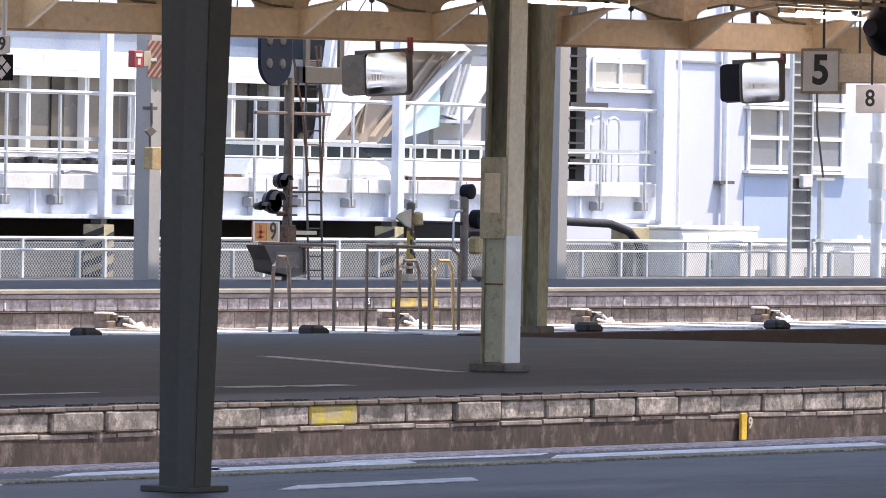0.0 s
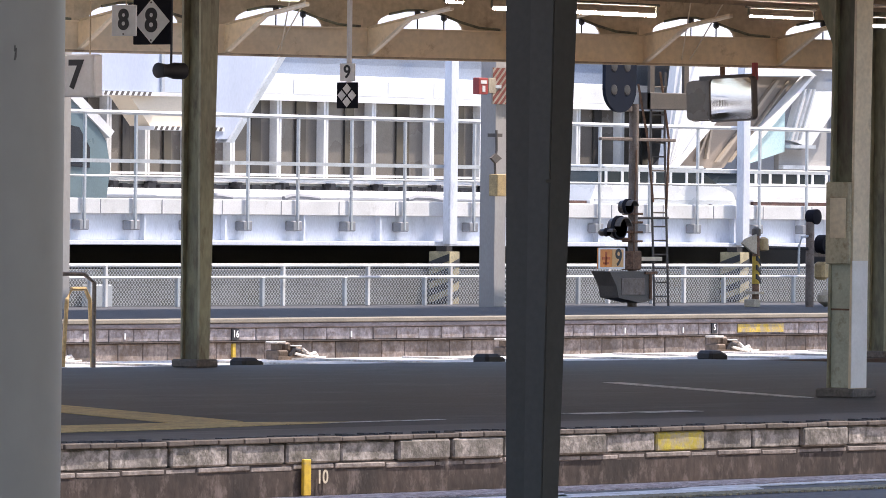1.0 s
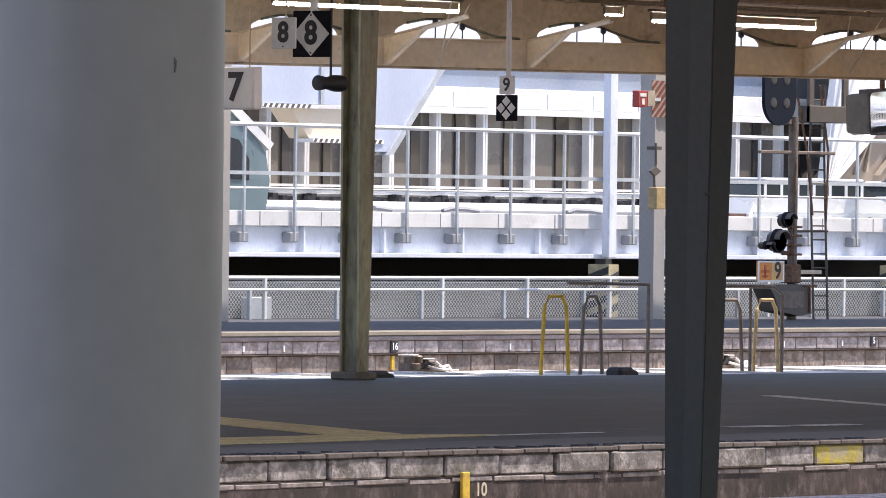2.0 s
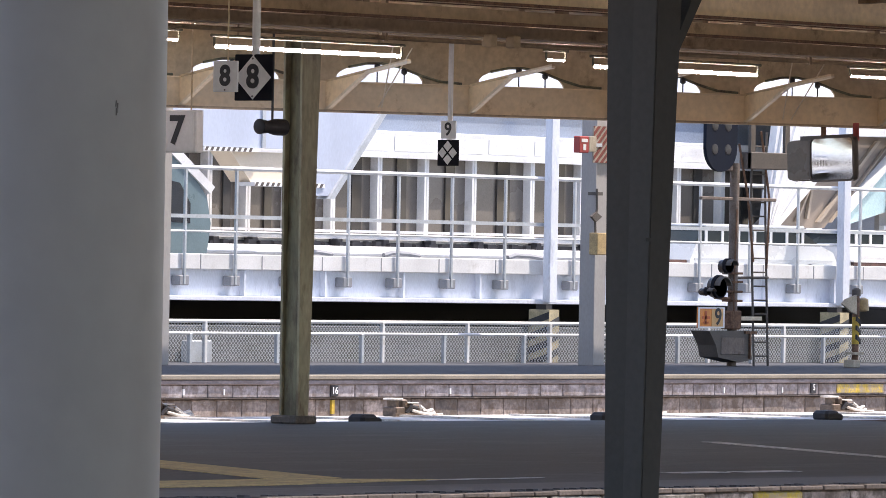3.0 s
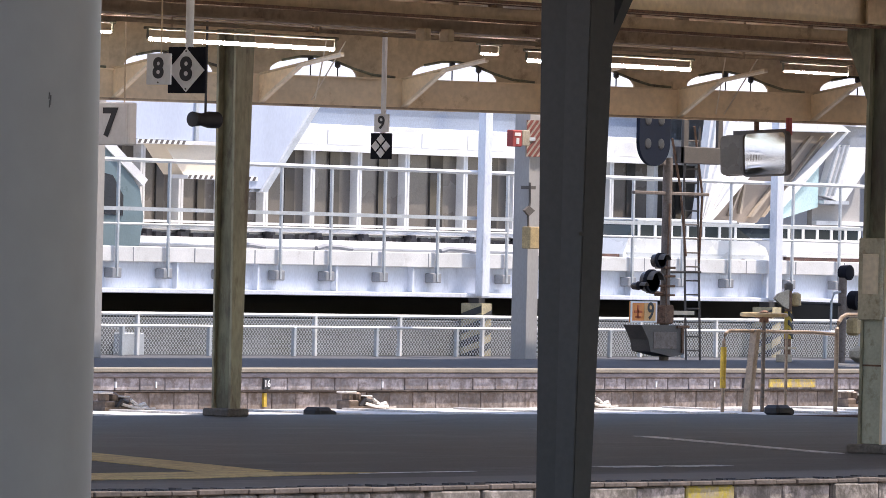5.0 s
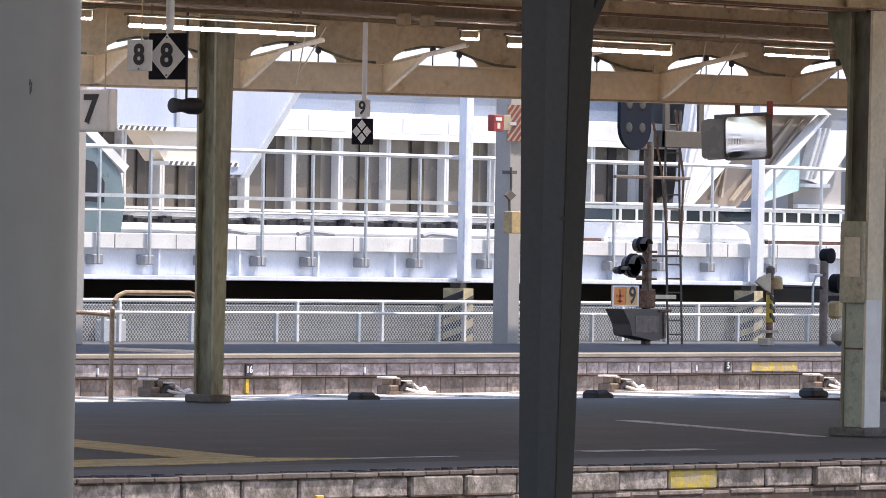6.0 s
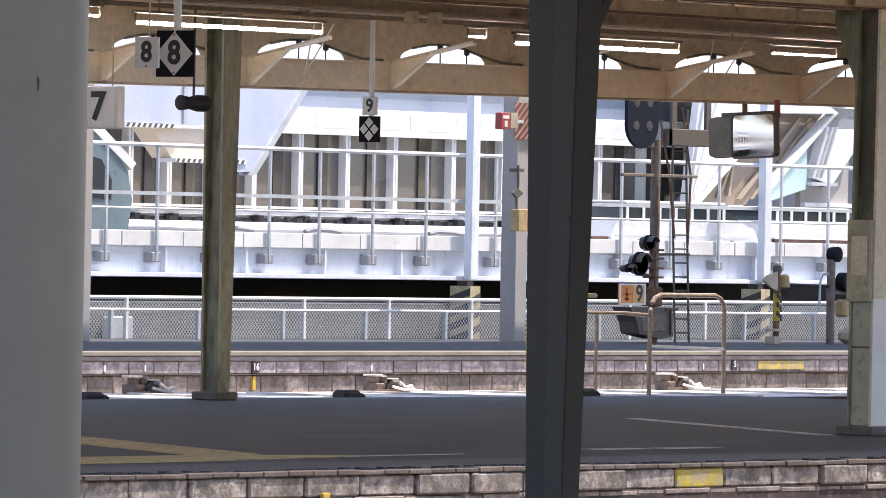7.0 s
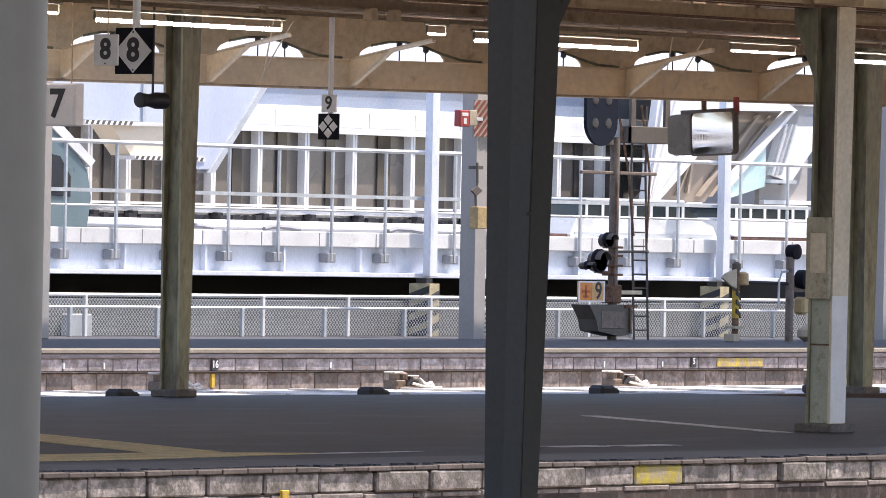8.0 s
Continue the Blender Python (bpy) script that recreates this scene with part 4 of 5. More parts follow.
part("door", S().box(-0.6, 0.0, -0.262, -0.25, 0.18, 0.44, 0.01), MAST, cab)
part("bolts", S().box(0.0, 0.3, -0.28, -0.25, 0.5, 0.54).box(0.12, 0.16, -0.28, -0.25, 0.12, 0.5), RUST, cab)
part("cable_box", S().box(-0.14, 0.12, -0.12, 0.12, 0.56, 0.85, 0.02), RUST, mast)
part("side_arm", S().box(0.1, 0.75, -0.04, 0.0, 0.7, 0.76), PALE_FLANGE, mast)

# second small mast with two lamps
mast2 = thing("signal_mast", (94.28, 65, 0), "short brown signal post with two black lamps", "signal")
part("pole", S().tube([(0, 0, 0), (0, 0, 1.32)], 0.066, 10), MAST, mast2, smooth=True)
part("signal_lamp", S().turned([(0.05, 0.12), (0.11, 0.08), (0.12, -0.08), (0.05, -0.1)], (0.05, -0.02, 1.4), "y", 16), BLACK, mast2, smooth=True)
part("signal_lamp", S().turned([(0.08, 0.12), (0.15, 0.08), (0.15, -0.08), (0.05, -0.1)], (0.3, -0.05, 0.97), "y", 16), BLACK, mast2, smooth=True)
part("lamp_box", S().box(0.2, 0.38, -0.12, 0.08, 0.42, 0.7, 0.04), OCHRE, mast2)
part("lamp_arm", S().box(0.0, 0.5, -0.03, 0.03, 0.78, 0.84), MAST, mast2)
part("lamp_knob", S().turned([(0.02, -0.13), (0.13, -0.05), (0.13, 0.05), (0.02, 0.13)], (0.3, -0.1, 0.131), "z", 14), TAN_STRIP, mast2, smooth=True)
part("loop", S().tube([(-0.3, 0, 0.5), (-0.3, 0, 0.95), (-0.22, 0, 1.08), (-0.05, 0, 1.1)], 0.022, 6), GALV, mast2)
part("bar", S().tube([(0.1, 0.0, 0.9), (-1.3, 0.1, 0.92)], 0.03, 6), DARK, mast2)

bollard = thing("warning_post", (92.82, 65, 0), "yellow and black striped warning post", "post")
part("band", S().turned([(0.058, 0.36), (0.058, 0.78)], (0, 0, 0), n=14), YELLOW, bollard)
part("shaft", S().turned([(0.054, 0), (0.054, 1.12), (0.05, 1.16)], (0, 0, 0), n=14), RUST, bollard, smooth=True)
for i in range(3):
    z = 0.36 + i * 0.14
    part("stripe", S().prism([(-0.05, z + 0.08), (0.055, z), (0.055, z + 0.07), (-0.05, z + 0.15)], "y", -0.064, -0.03), INK, bollard)
part("cap", S().turned([(0.07, 1.1), (0.07, 1.2), (0.03, 1.23)], (0, 0, 0), n=14), CABINET, bollard)
part("foot", S().box(-0.17, 0.0, -0.1, 0.1, 0.001, 0.12, 0.01), TAN_STRIP, bollard)
part("collar", S().box(-0.14, 0.1, -0.09, 0.09, 0.2, 0.24), TAN_STRIP, bollard)
part("lamp", S().turned([(0.03, 0.2), (0.08, 0.17), (0.09, 0.0), (0.03, -0.02)], (0.19, 0, 0.88), "z", 14), OCHRE, bollard, smooth=True)
part("shield", S().prism([(-0.5, 0.98), (-0.4, 1.05), (-0.12, 1.12), (-0.12, 0.82), (-0.26, 0.86)], "y", -0.1, -0.06), TAN_STRIP, bollard)

# ---- station building behind the fence ----
PIER_STRAW = mat("straw_stripe_paint", (0.50, 0.43, 0.27), 0.8, vary=0.3, scale=4, dirt=(0.28, 0.25, 0.2), dirt_at=0.62)
PIER_GREY = mat("grey_stripe_paint", (0.06, 0.062, 0.066), 0.8, vary=0.3, scale=4)
KERB_BROWN = mat("kerb_brown", (0.11, 0.06, 0.05), 0.8, vary=0.5, scale=6)
PIER_X = 98.62
deck = thing("deck_building", (0, 70, 0), "white elevated deck with plate girder and dark underside", "building", kind="structure")
part("girder", S().box(-60, 107.4, 0.0, 0.3, 0.95, 1.56), BLUE_WHITE, deck)
part("girder_cap", S().box(-60, 107.4, -0.12, 0.35, 1.34, 1.57, 0.01), WHITE, deck)
part("bottom_flange", S().box(-60, 107.4, -0.18, 0.3, 0.88, 0.95, 0.01), BLUE_WHITE, deck)
part("deck_slab", S().box(-60, 107.4, 0.3, 5.3, 0.92, 1.02), BACK_GREY, deck)
stiff = S().box(-0.02, 0.02, -0.1, 0.0, 0.95, 1.34).mesh("stiffener", BLUE_WHITE)
lampbox = S().box(-0.11, 0.11, -0.17, -0.005, 1.1, 1.25, 0.012).mesh("bracket_box", BACK_GREY)
for i in range(18):
    piece("stiffener", stiff, deck, pose(72.6 + i * 1.9, 0, 0))
panel_joint = S().box(-0.008, 0.008, -0.126, -0.119, 1.345, 1.56).mesh("joint", BACK_GREY)
for i in range(22):
    piece("joint", panel_joint, deck, pose(73.0 + i * 1.42, 0, 0))
# Near-black wall that puts the shade under the deck into its colour.
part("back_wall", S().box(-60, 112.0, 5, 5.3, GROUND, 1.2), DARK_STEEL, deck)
part("low_wall", S().box(60, 107.4, -0.36, -0.2, -0.35, 0.52, 0.015), mat("low_wall_concrete", (0.135, 0.14, 0.145), 0.9, vary=0.35, scale=1.2, fine=20, bump=0.3, dirt=(0.07, 0.075, 0.06), dirt_at=0.58, stretch=(0.4, 1, 1)), deck, "low grey concrete wall behind the fence")
part("pavement", S().box(60, 130.0, -1.5, 5, GROUND, -0.35), ASPHALT, deck)
for x in (91.25, 99.2, 83.3 - 8, 107.2):
    part("column", S().box(x - 0.1, x + 0.1, -0.33, -0.19, 0.9, 3.95, 0.01), BLUE_WHITE, deck)
part("girder_band", S().box(-60, 109, 3.2, 3.5, 3.95, 5.2), BLUE_WHITE, deck)
for x in (PIER_X - 7.83, PIER_X):
    pier = part("striped_pier", S().box(x - 0.25, x, -0.8, -0.4, -0.35, 0.8), PIER_STRAW, deck, "straw and grey striped pier")
    part("pier_cap", S().box(x - 0.2, x - 0.05, -0.7, -0.5, 0.8, 0.88), DARK, pier)
    for i in range(4):
        z = -0.22 + i * 0.24
        part("stripe", S().prism([(x - 0.252, z), (x + 0.002, z + 0.09), (x + 0.002, z + 0.2), (x - 0.252, z + 0.11)], "y", -0.806, -0.801), PIER_GREY, pier)
    for i in range(5):
        z = -0.2 + i * 0.215
        part("stripe", S().prism([(-0.798, z), (-0.402, z - 0.13), (-0.402, z - 0.02), (-0.798, z + 0.11)], "x", x - 0.256, x - 0.251), PIER_GREY, pier)
for x, w in ((82.43, 0.5), (79.0, 0.3)):
    part("switch_box", S().box(x - w / 2, x + w / 2, -0.6, -0.4, -0.35, 0.3, 0.02), GALV, deck)
part("dark_post", S().box(81.2, 81.32, 1.5, 1.6, -0.35, 1.2), GALV, deck)

part("kerb_band", S().box(100.4, 104.6, 0.37, 0.43, 1.572, 1.63).box(94.6, 98.2, 0.37, 0.43, 1.572, 1.62), KERB_BROWN, deck, "rust-brown kerb band on the deck")
part("pale_rim", S().box(100.4, 104.6, 0.36, 0.46, 1.63, 1.67, 0.008), PLATE, deck)

railing = thing("deck_railing", (0, 69.84, 1.57), "white tubular railing on the elevated deck", "railing")
part("rail", S().tube([(66, 0, 1.27), (107.3, 0, 1.27)], 0.032, 8), WHITE, railing)
part("rail", S().box(66, 107.3, -0.025, 0.025, 0.525, 0.58), GALV, railing)
part("rail", S().tube([(66, 0, 0.33), (107.3, 0, 0.33)], 0.02, 6), WHITE, railing)
bar = S().box(-0.02, 0.02, -0.02, 0.02, -0.45, 1.27).mesh("baluster", GALV)
for x in (78.5, 79.9, 81.2, 82.52, 83.69, 85.0, 86.34, 87.55, 88.87, 90.21, 91.99, 93.2, 94.3, 95.33, 96.7, 98.04, 99.81, 101.18, 102.6, 104.0, 105.4, 106.8):
    piece("baluster", bar, railing, pose(x, 0, 0))
    piece("bracket_box", lampbox, deck, pose(x, 0, 0))

facade = thing("glazed_facade", (0, 73, 0), "glazed station wall with white mullions and dark panes", "facade", kind="structure")
part("header", S().box(-60, 103, -0.06, 0.3, 3.19, 3.58, 0.01), WHITE, facade)
for i in range(14):
    part("header_box", S().box(85.2 + i * 1.22, 86.26 + i * 1.22, -0.068, -0.061, 3.26, 3.5, 0.003), WHITE, facade)
part("header_edge", S().box(-60, 103, -0.12, 0.0, 3.15, 3.22), WHITE, facade)
part("upper_glass", S().box(-60, 110, 0.25, 0.3, 3.58, 5.0), PANE_SKY, facade)
part("sill", S().box(-60, 103, -0.1, 0.3, 1.84, 1.9, 0.01), WHITE, facade)
part("sill_rail", S().box(-60, 103, -0.14, -0.1, 1.95, 1.99), WHITE, facade)
part("gutter", S().box(-60, 103, -0.3, 0.3, 1.5, 1.735, 0.02), PLATE, facade)
part("base_wall", S().box(-60, 103, 0.0, 0.3, 1.0, 1.5), BACK_GREY, facade)
part("plinth", S().box(-60, 103, 0.0, 0.3, 1.5, 1.84), WHITE, facade)
part("wall_core", S().box(-60, 103, 0.2, 0.4, 1.5, 3.2), BACK_GREY, facade)
MULL = [-50 + 1.25 * i for i in range(104)] + [80.4, 81.6, 82.9, 84.2, 85.5, 86.78, 87.71, 88.75, 89.8, 90.97, 92.17, 93.41, 94.95, 96.3, 97.6, 98.97, 100.22, 101.6, 102.8]
mullion = S().box(-0.07, -0.02, -0.05, 0.2, 1.85, 3.2).box(0.02, 0.07, -0.03, 0.2, 1.85, 3.2).box(-0.02, 0.02, 0.0, 0.2, 1.85, 3.2).mesh("mullion", WHITE)
foot = S().box(-0.07, 0.07, -0.2, -0.02, 1.736, 1.85, 0.01).mesh("foot_clamp", DARK)
for a, b in zip(MULL, MULL[1:]):
    piece("mullion", mullion, facade, pose(a, 0, 0))
    piece("foot_clamp", foot, facade, pose(a, 0, 0))
    w = b - a
    part("pane", S().box(a + 0.07, b - 0.07, 0.1, 0.12, 1.9, 3.17), PANE_TAN if w < 2 else PANE, facade)
    c = a + w * random.uniform(0.42, 0.52)
    part("curtain", S().box(c, c + w * random.uniform(0.16, 0.24), 0.06, 0.09, 1.92, 3.15), PANE, facade, "dark curtain edge behind the pane")
tray = S()
for i in range(120):
    x = 66 + i * 0.32 + random.uniform(-0.05, 0.05)
    tray.box(x, x + random.uniform(0.05, 0.2), -0.28, -0.2, 1.736, 1.736 + random.uniform(0.03, 0.085))
tagged(part("fittings", tray, DARK, facade), kind="stuff")
part("pipe_run", S().tube([(60, -0.45, 1.62), (104, -0.45, 1.62)], 0.045, 8), WHITE, facade)
part("shadow_gap", S().box(60, 103, -0.06, -0.02, 1.738, 1.8), DARK, facade)
for x in (84.0, 88.2, 90.4, 93.6, 96.4, 99.5):
    part("cable_drum", S().tube([(x, -0.6, 1.6), (x + 0.2, -0.6, 1.64), (x + 0.6, -0.6, 1.63), (x + 0.9, -0.6, 1.6)], 0.04, 6), BACK_GREY, facade)

# covered stairs with slanting white sides
STAIR_BLUE = mat("pale_blue_cladding", (0.47, 0.52, 0.62), 0.5, vary=0.1, scale=1.3, bump=0.05, stretch=(1, 1, 0.4))
stair = thing("stair_canopy", (0, 71.6, 0), "slanting white stair enclosure with cream soffit", "stair")
part("side_panel", S().prism([(87.5, 3.95), (89.4, 3.95), (88.0, 2.5), (87.5, 2.5)], "y", 0, 0.15), STAIR_BLUE, stair)
part("edge_trim", S().prism([(89.36, 3.95), (89.5, 3.95), (88.1, 2.45), (87.96, 2.45)], "y", -0.05, 0.2), GALV, stair)
part("upper_panel", S().box(80.0, 87.46, 0.0, 0.2, 3.2, 4.2), STAIR_BLUE, stair)
for x in (82.4, 84.0, 86.4, 87.3):
    part("joint", S().box(x - 0.04, x + 0.04, -0.03, 0.0, 3.2, 4.2), GALV, stair)
part("soffit", S().prism([(85.75, 3.14), (87.9, 3.14), (87.9, 2.68), (86.25, 2.68)], "y", 0.1, 0.5), SOFFIT, stair)
for z, x0, x1 in ((3.165, 85.0, 86.3), (2.65, 86.2, 87.9)):
    part("sill", S().box(x0, x1, -0.02, 0.3, z - 0.03, z + 0.03), PLATE, stair)
    dash = S()
    for i in range(int((x1 - x0) / 0.13)):
        dash.prism([(x0 + i * 0.13, z - 0.03), (x0 + i * 0.13 + 0.06, z - 0.03), (x0 + i * 0.13 + 0.1, z + 0.03), (x0 + i * 0.13 + 0.04, z + 0.03)], "y", -0.026, -0.021)
    tagged(part("dashes", dash, CABINET, stair), kind="stuff")

PALE_BLUE_WHITE = mat("off_white_cladding", (0.66, 0.665, 0.68), 0.5, vary=0.12, scale=2.0, bump=0.05, stretch=(1, 1, 0.3))
RIDGE = mat("brown_ridge", (0.31, 0.26, 0.205), 0.7, vary=0.15, scale=1.0)
hall = thing("stair_canopy", (0, 71.8, 0), "slanting white and brown stair enclosure with teal glass", "stair")
part("soffit", S().prism([(100.15, 2.2), (102.4, 3.78), (104.12, 3.78), (102.25, 2.5), (101.9, 2.2)], "y", 0.25, 0.5), UNDER_BROWN, hall, "brown slanting soffit")
for a, b, w in ((101.6, 103.35, 0.1), (101.0, 101.9, 0.05), (102.0, 103.75, 0.035)):
    part("soffit_ridge", S().prism([(a, 2.3), (a + w, 2.3), (b + w, 3.72), (b, 3.72)], "y", 0.18, 0.24), RIDGE, hall)
part("soffit_ridge", S().prism([(101.3, 2.35), (101.36, 2.35), (101.5, 2.95), (101.44, 2.95)], "y", 0.18, 0.24), RIDGE, hall)
# Unseen slab, added to cast shade on the soffit.
part("canopy_roof", S().box(100.2, 106.5, 0.15, 1.6, 4.0, 4.1), WHITE, hall)
part("white_slab", S().prism([(99.98, 2.2), (100.2, 2.2), (102.42, 3.78), (102.42, 3.95), (100.3, 3.95)], "y", 0.1, 0.24), PALE_BLUE_WHITE, hall, "ribbed white slanting side wall")
for k in range(5):
    f = k * 0.22
    part("rib", S().prism([(100.0 + 0.035 * k, 2.2), (100.03 + 0.035 * k, 2.2), (100.48 + f * 1.7, 3.95), (100.4 + f * 1.7, 3.95)], "y", 0.05, 0.1), WHITE, hall)
part("slab_edge", S().prism([(100.15, 2.2), (100.24, 2.2), (102.46, 3.78), (102.4, 3.84)], "y", 0.0, 0.245), WHITE, hall)
part("light_strip", S().prism([(102.3, 3.77), (104.15, 3.81), (103.7, 4.0), (102.3, 4.0)], "y", -0.1, 0.14), WHITE, hall)
part("edge_trim", S().prism([(102.22, 2.5), (102.28, 2.46), (104.2, 3.8), (104.12, 3.82)], "y", -0.02, 0.2), WHITE, hall)
part("teal_glass", S().prism([(102.3, 2.5), (102.3, 2.27), (103.42, 2.5), (103.42, 3.26)], "y", 0.05, 0.1), TEAL, hall, "pale teal glass wedge")
part("white_panel", S().prism([(103.5, 2.7), (104.12, 2.58), (104.9, 3.28), (104.9, 3.56), (104.0, 3.54), (103.85, 3.5)], "y", 0.0, 0.15), WHITE, hall)
for x in (103.44, 103.6, 103.72):
    part("panel_joint", S().prism([(x, 2.7), (x + 0.035, 2.7), (x + 0.47, 3.58), (x + 0.43, 3.58)], "y", -0.06, -0.01), GALV, hall)
part("panel_foot", S().box(103.44, 104.2, -0.06, 0.2, 2.56, 2.62), GALV, hall)
part("grey_flank", S().prism([(103.46, 1.8), (104.9, 1.8), (104.9, 3.2), (104.14, 2.54), (103.46, 2.54)], "y", 0.2, 0.3), mat("grey_flank_paint", (0.36, 0.345, 0.33), 0.7, vary=0.12, scale=1.0), hall, "warm grey lower flank wall")
part("flank_band", S().box(103.46, 105.2, 0.1, 0.2, 2.2, 2.27), WHITE, hall)
part("wall_behind", S().box(104.6, 110.5, 1.9, 2.2, 1.5, 4.6), BACK_GREY, hall)

# vehicles parked on the deck
def parked_car(x, y, outline, roof, body, glass, wheels, label):
    """A car on the deck: lower body, glasshouse and roof, each from its side outline."""
    c = thing("car", (x, y, 1.02), label, "car")
    part("body", S().prism(outline, "y", -0.8, 0.8), body, c)
    lo, hi = min(p[0] for p in outline), max(p[0] for p in outline)
    part("sill", S().box(lo + 0.3, hi - 0.3, -0.78, 0.78, 0.16, 0.3, 0.02), DARK, c)
    cabin = part("glasshouse", S().prism(roof, "y", -0.7, 0.7), glass, c, "dark tinted side windows")
    top = max(p[1] for p in roof)
    x0, x1 = min(p[0] for p in roof if p[1] > top - 0.05), max(p[0] for p in roof if p[1] > top - 0.05)
    part("roof", S().box(x0 - 0.05, x1 + 0.05, -0.72, 0.72, top - 0.01, top + 0.05, 0.02), body, cabin)
    n = 3 if x1 - x0 < 2 else 6
    for i in range(n + 1):
        px = x0 + (x1 - x0) * i / n
        part("pillar", S().box(px - 0.035, px + 0.035, -0.715, -0.69, 0.78, top), body, cabin)
    part("trim", S().box(lo + 0.1, hi - 0.1, -0.815, -0.79, 0.6, 0.63), GALV, c)
    for s in wheels:
        wheel = part("wheel", S().turned([(0.1, -0.82), (0.27, -0.82), (0.29, -0.76), (0.29, -0.6)], (s, 0, 0.29), "y", 20), DARK, c)
        part("rim", S().turned([(0.02, -0.835), (0.15, -0.83), (0.17, -0.815)], (s, 0, 0.29), "y", 16), GALV, wheel)
    return c


SILVER = mat("silver_car_paint", (0.62, 0.65, 0.67), 0.3, 0.1, vary=0.08, scale=2, bump=0.0)
CAR_GLASS = glazing("car_glass", (0.02, 0.03, 0.035), 0.2)
CAR_GLASS.node_tree.nodes["Principled BSDF"].inputs["Specular IOR Level"].default_value = 0.15
parked_car(97.75, 71.1, [(-2.0, 0.25), (2.0, 0.25), (2.05, 0.6), (1.95, 0.76), (1.6, 0.86), (-1.9, 0.86), (-2.05, 0.6)], [(-1.85, 0.85), (1.75, 0.85), (1.2, 1.1), (-1.5, 1.14)], SILVER, CAR_GLASS, (-1.25, 1.3), "silver-white car parked on the elevated deck")
parked_car(101.75, 71.4, [(-1.5, 0.25), (1.55, 0.25), (1.58, 0.78), (1.5, 0.92), (-1.45, 0.92), (-1.52, 0.7)], [(-1.42, 0.91), (1.4, 0.91), (1.25, 1.08), (-1.25, 1.1)], WHITE, CAR_GLASS, (-1.0, 1.0), "white van parked on the elevated deck")
bus = thing("bus", (82.2, 71.4, 1.02), "pale teal bus front parked on the deck", "bus")
part("body", S().prism([(-3.0, 0.2), (1.9, 0.2), (2.05, 1.0), (1.95, 1.4), (1.4, 1.95), (0.8, 2.2), (-3.0, 2.2)], "y", -0.6, 0.9), mat("teal_bus_paint", (0.13, 0.19, 0.21), 0.35, vary=0.12, scale=2), bus)
part("windscreen", S().prism([(0.3, 1.05), (1.55, 1.0), (1.55, 1.3), (1.3, 1.6), (0.3, 1.75)], "y", -0.62, -0.595), LENS, bus)
part("white_band", S().prism([(0.9, 2.15), (1.05, 2.25), (2.1, 1.55), (2.0, 1.45)], "y", -0.63, 0.9), WHITE, bus)
part("bumper", S().box(-3.0, 2.05, -0.64, 0.9, 0.2, 0.5, 0.04), BACK_GREY, bus)

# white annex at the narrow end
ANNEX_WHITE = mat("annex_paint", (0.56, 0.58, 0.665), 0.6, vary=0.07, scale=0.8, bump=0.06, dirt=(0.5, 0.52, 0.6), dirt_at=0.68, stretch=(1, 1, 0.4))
CASING = mat("casing_enamel", (0.82, 0.82, 0.81), 0.4, vary=0.05, scale=3, bump=0.03, dirt=(0.6, 0.59, 0.57), dirt_at=0.7)
annex = thing("annex_building", (0, 74, 0), "pale blue-white annex with framed windows", "building", kind="structure")
part("wall", S().box(109.2, 135, 0, 0.3, -0.4, 6.0), ANNEX_WHITE, annex)
part("blue_dado", S().box(116.55, 124.0, -0.02, 0.0, 0.3, 1.76), PALE_BLUE, annex)
part("pilaster", S().box(113.28, 113.75, -0.25, 0.0, 0.5, 6.0), WHITE, annex)
part("cornice", S().box(114.0, 115.65, -0.04, 0.0, 3.84, 3.88), BACK_GREY, annex)


def window(x0, x1, z0, z1, cols, rows, pane):
    w = part("window", S().box(x0, x1, -0.01, 0.02, z0, z1), pane, annex)
    f = S()
    for i in range(cols + 1):
        x = x0 + (x1 - x0) * i / cols
        f.box(x - 0.045, x + 0.045, -0.05, -0.012, z0 - 0.06, z1 + 0.06)
    part("frame", f, WHITE, w)
    for i in range(rows + 1):
        z = z0 + (z1 - z0) * i / rows
        part("bar", S().box(x0, x1, -0.055, -0.013, z - 0.04, z + 0.04), WHITE, w)
    part("sill", S().box(x0 - 0.15, x1 + 0.15, -0.14, 0.0, z0 - 0.12, z0 - 0.06), WHITE, w)


window(116.65, 120.0, 1.93, 3.04, 3, 2, PANE_BLUE)
window(116.65, 120.0, 3.14, 3.85, 3, 1, PANE_BLUE)
window(111.36, 113.1, 3.36, 3.81, 2, 1, mat("beige_pane", (0.42, 0.40, 0.36), 0.2, vary=0.1, scale=1, bump=0))
for x, r, y in ((114.1, 0.035, -0.12), (115.72, 0.06, -0.1)):
    part("downpipe", S().tube([(x, y, -0.3), (x, y, 6.0)], r, 10), PLATE, annex, smooth=True)
part("bracket_box", S().box(115.5, 116.0, -0.15, 0.0, 1.6, 1.66), CABINET, annex)
part("yard_wall", S().box(105.0, 126.0, -4.1, -3.95, -0.4, 0.5, 0.02), mat("mottled_yard_wall", (0.62, 0.60, 0.55), 0.85, vary=0.3, scale=1.6, fine=14, bump=0.3, dirt=(0.30, 0.30, 0.26), dirt_at=0.58), annex, "mottled pale yard wall behind the fence")
lower = thing("deck_extension", (0, 71.5, 0), "white parapet of the lower deck beside the annex", "parapet", kind="structure")
part("parapet", S().box(104, 109.4, 0.0, 0.25, 0.95, 1.6), BLUE_WHITE, lower)
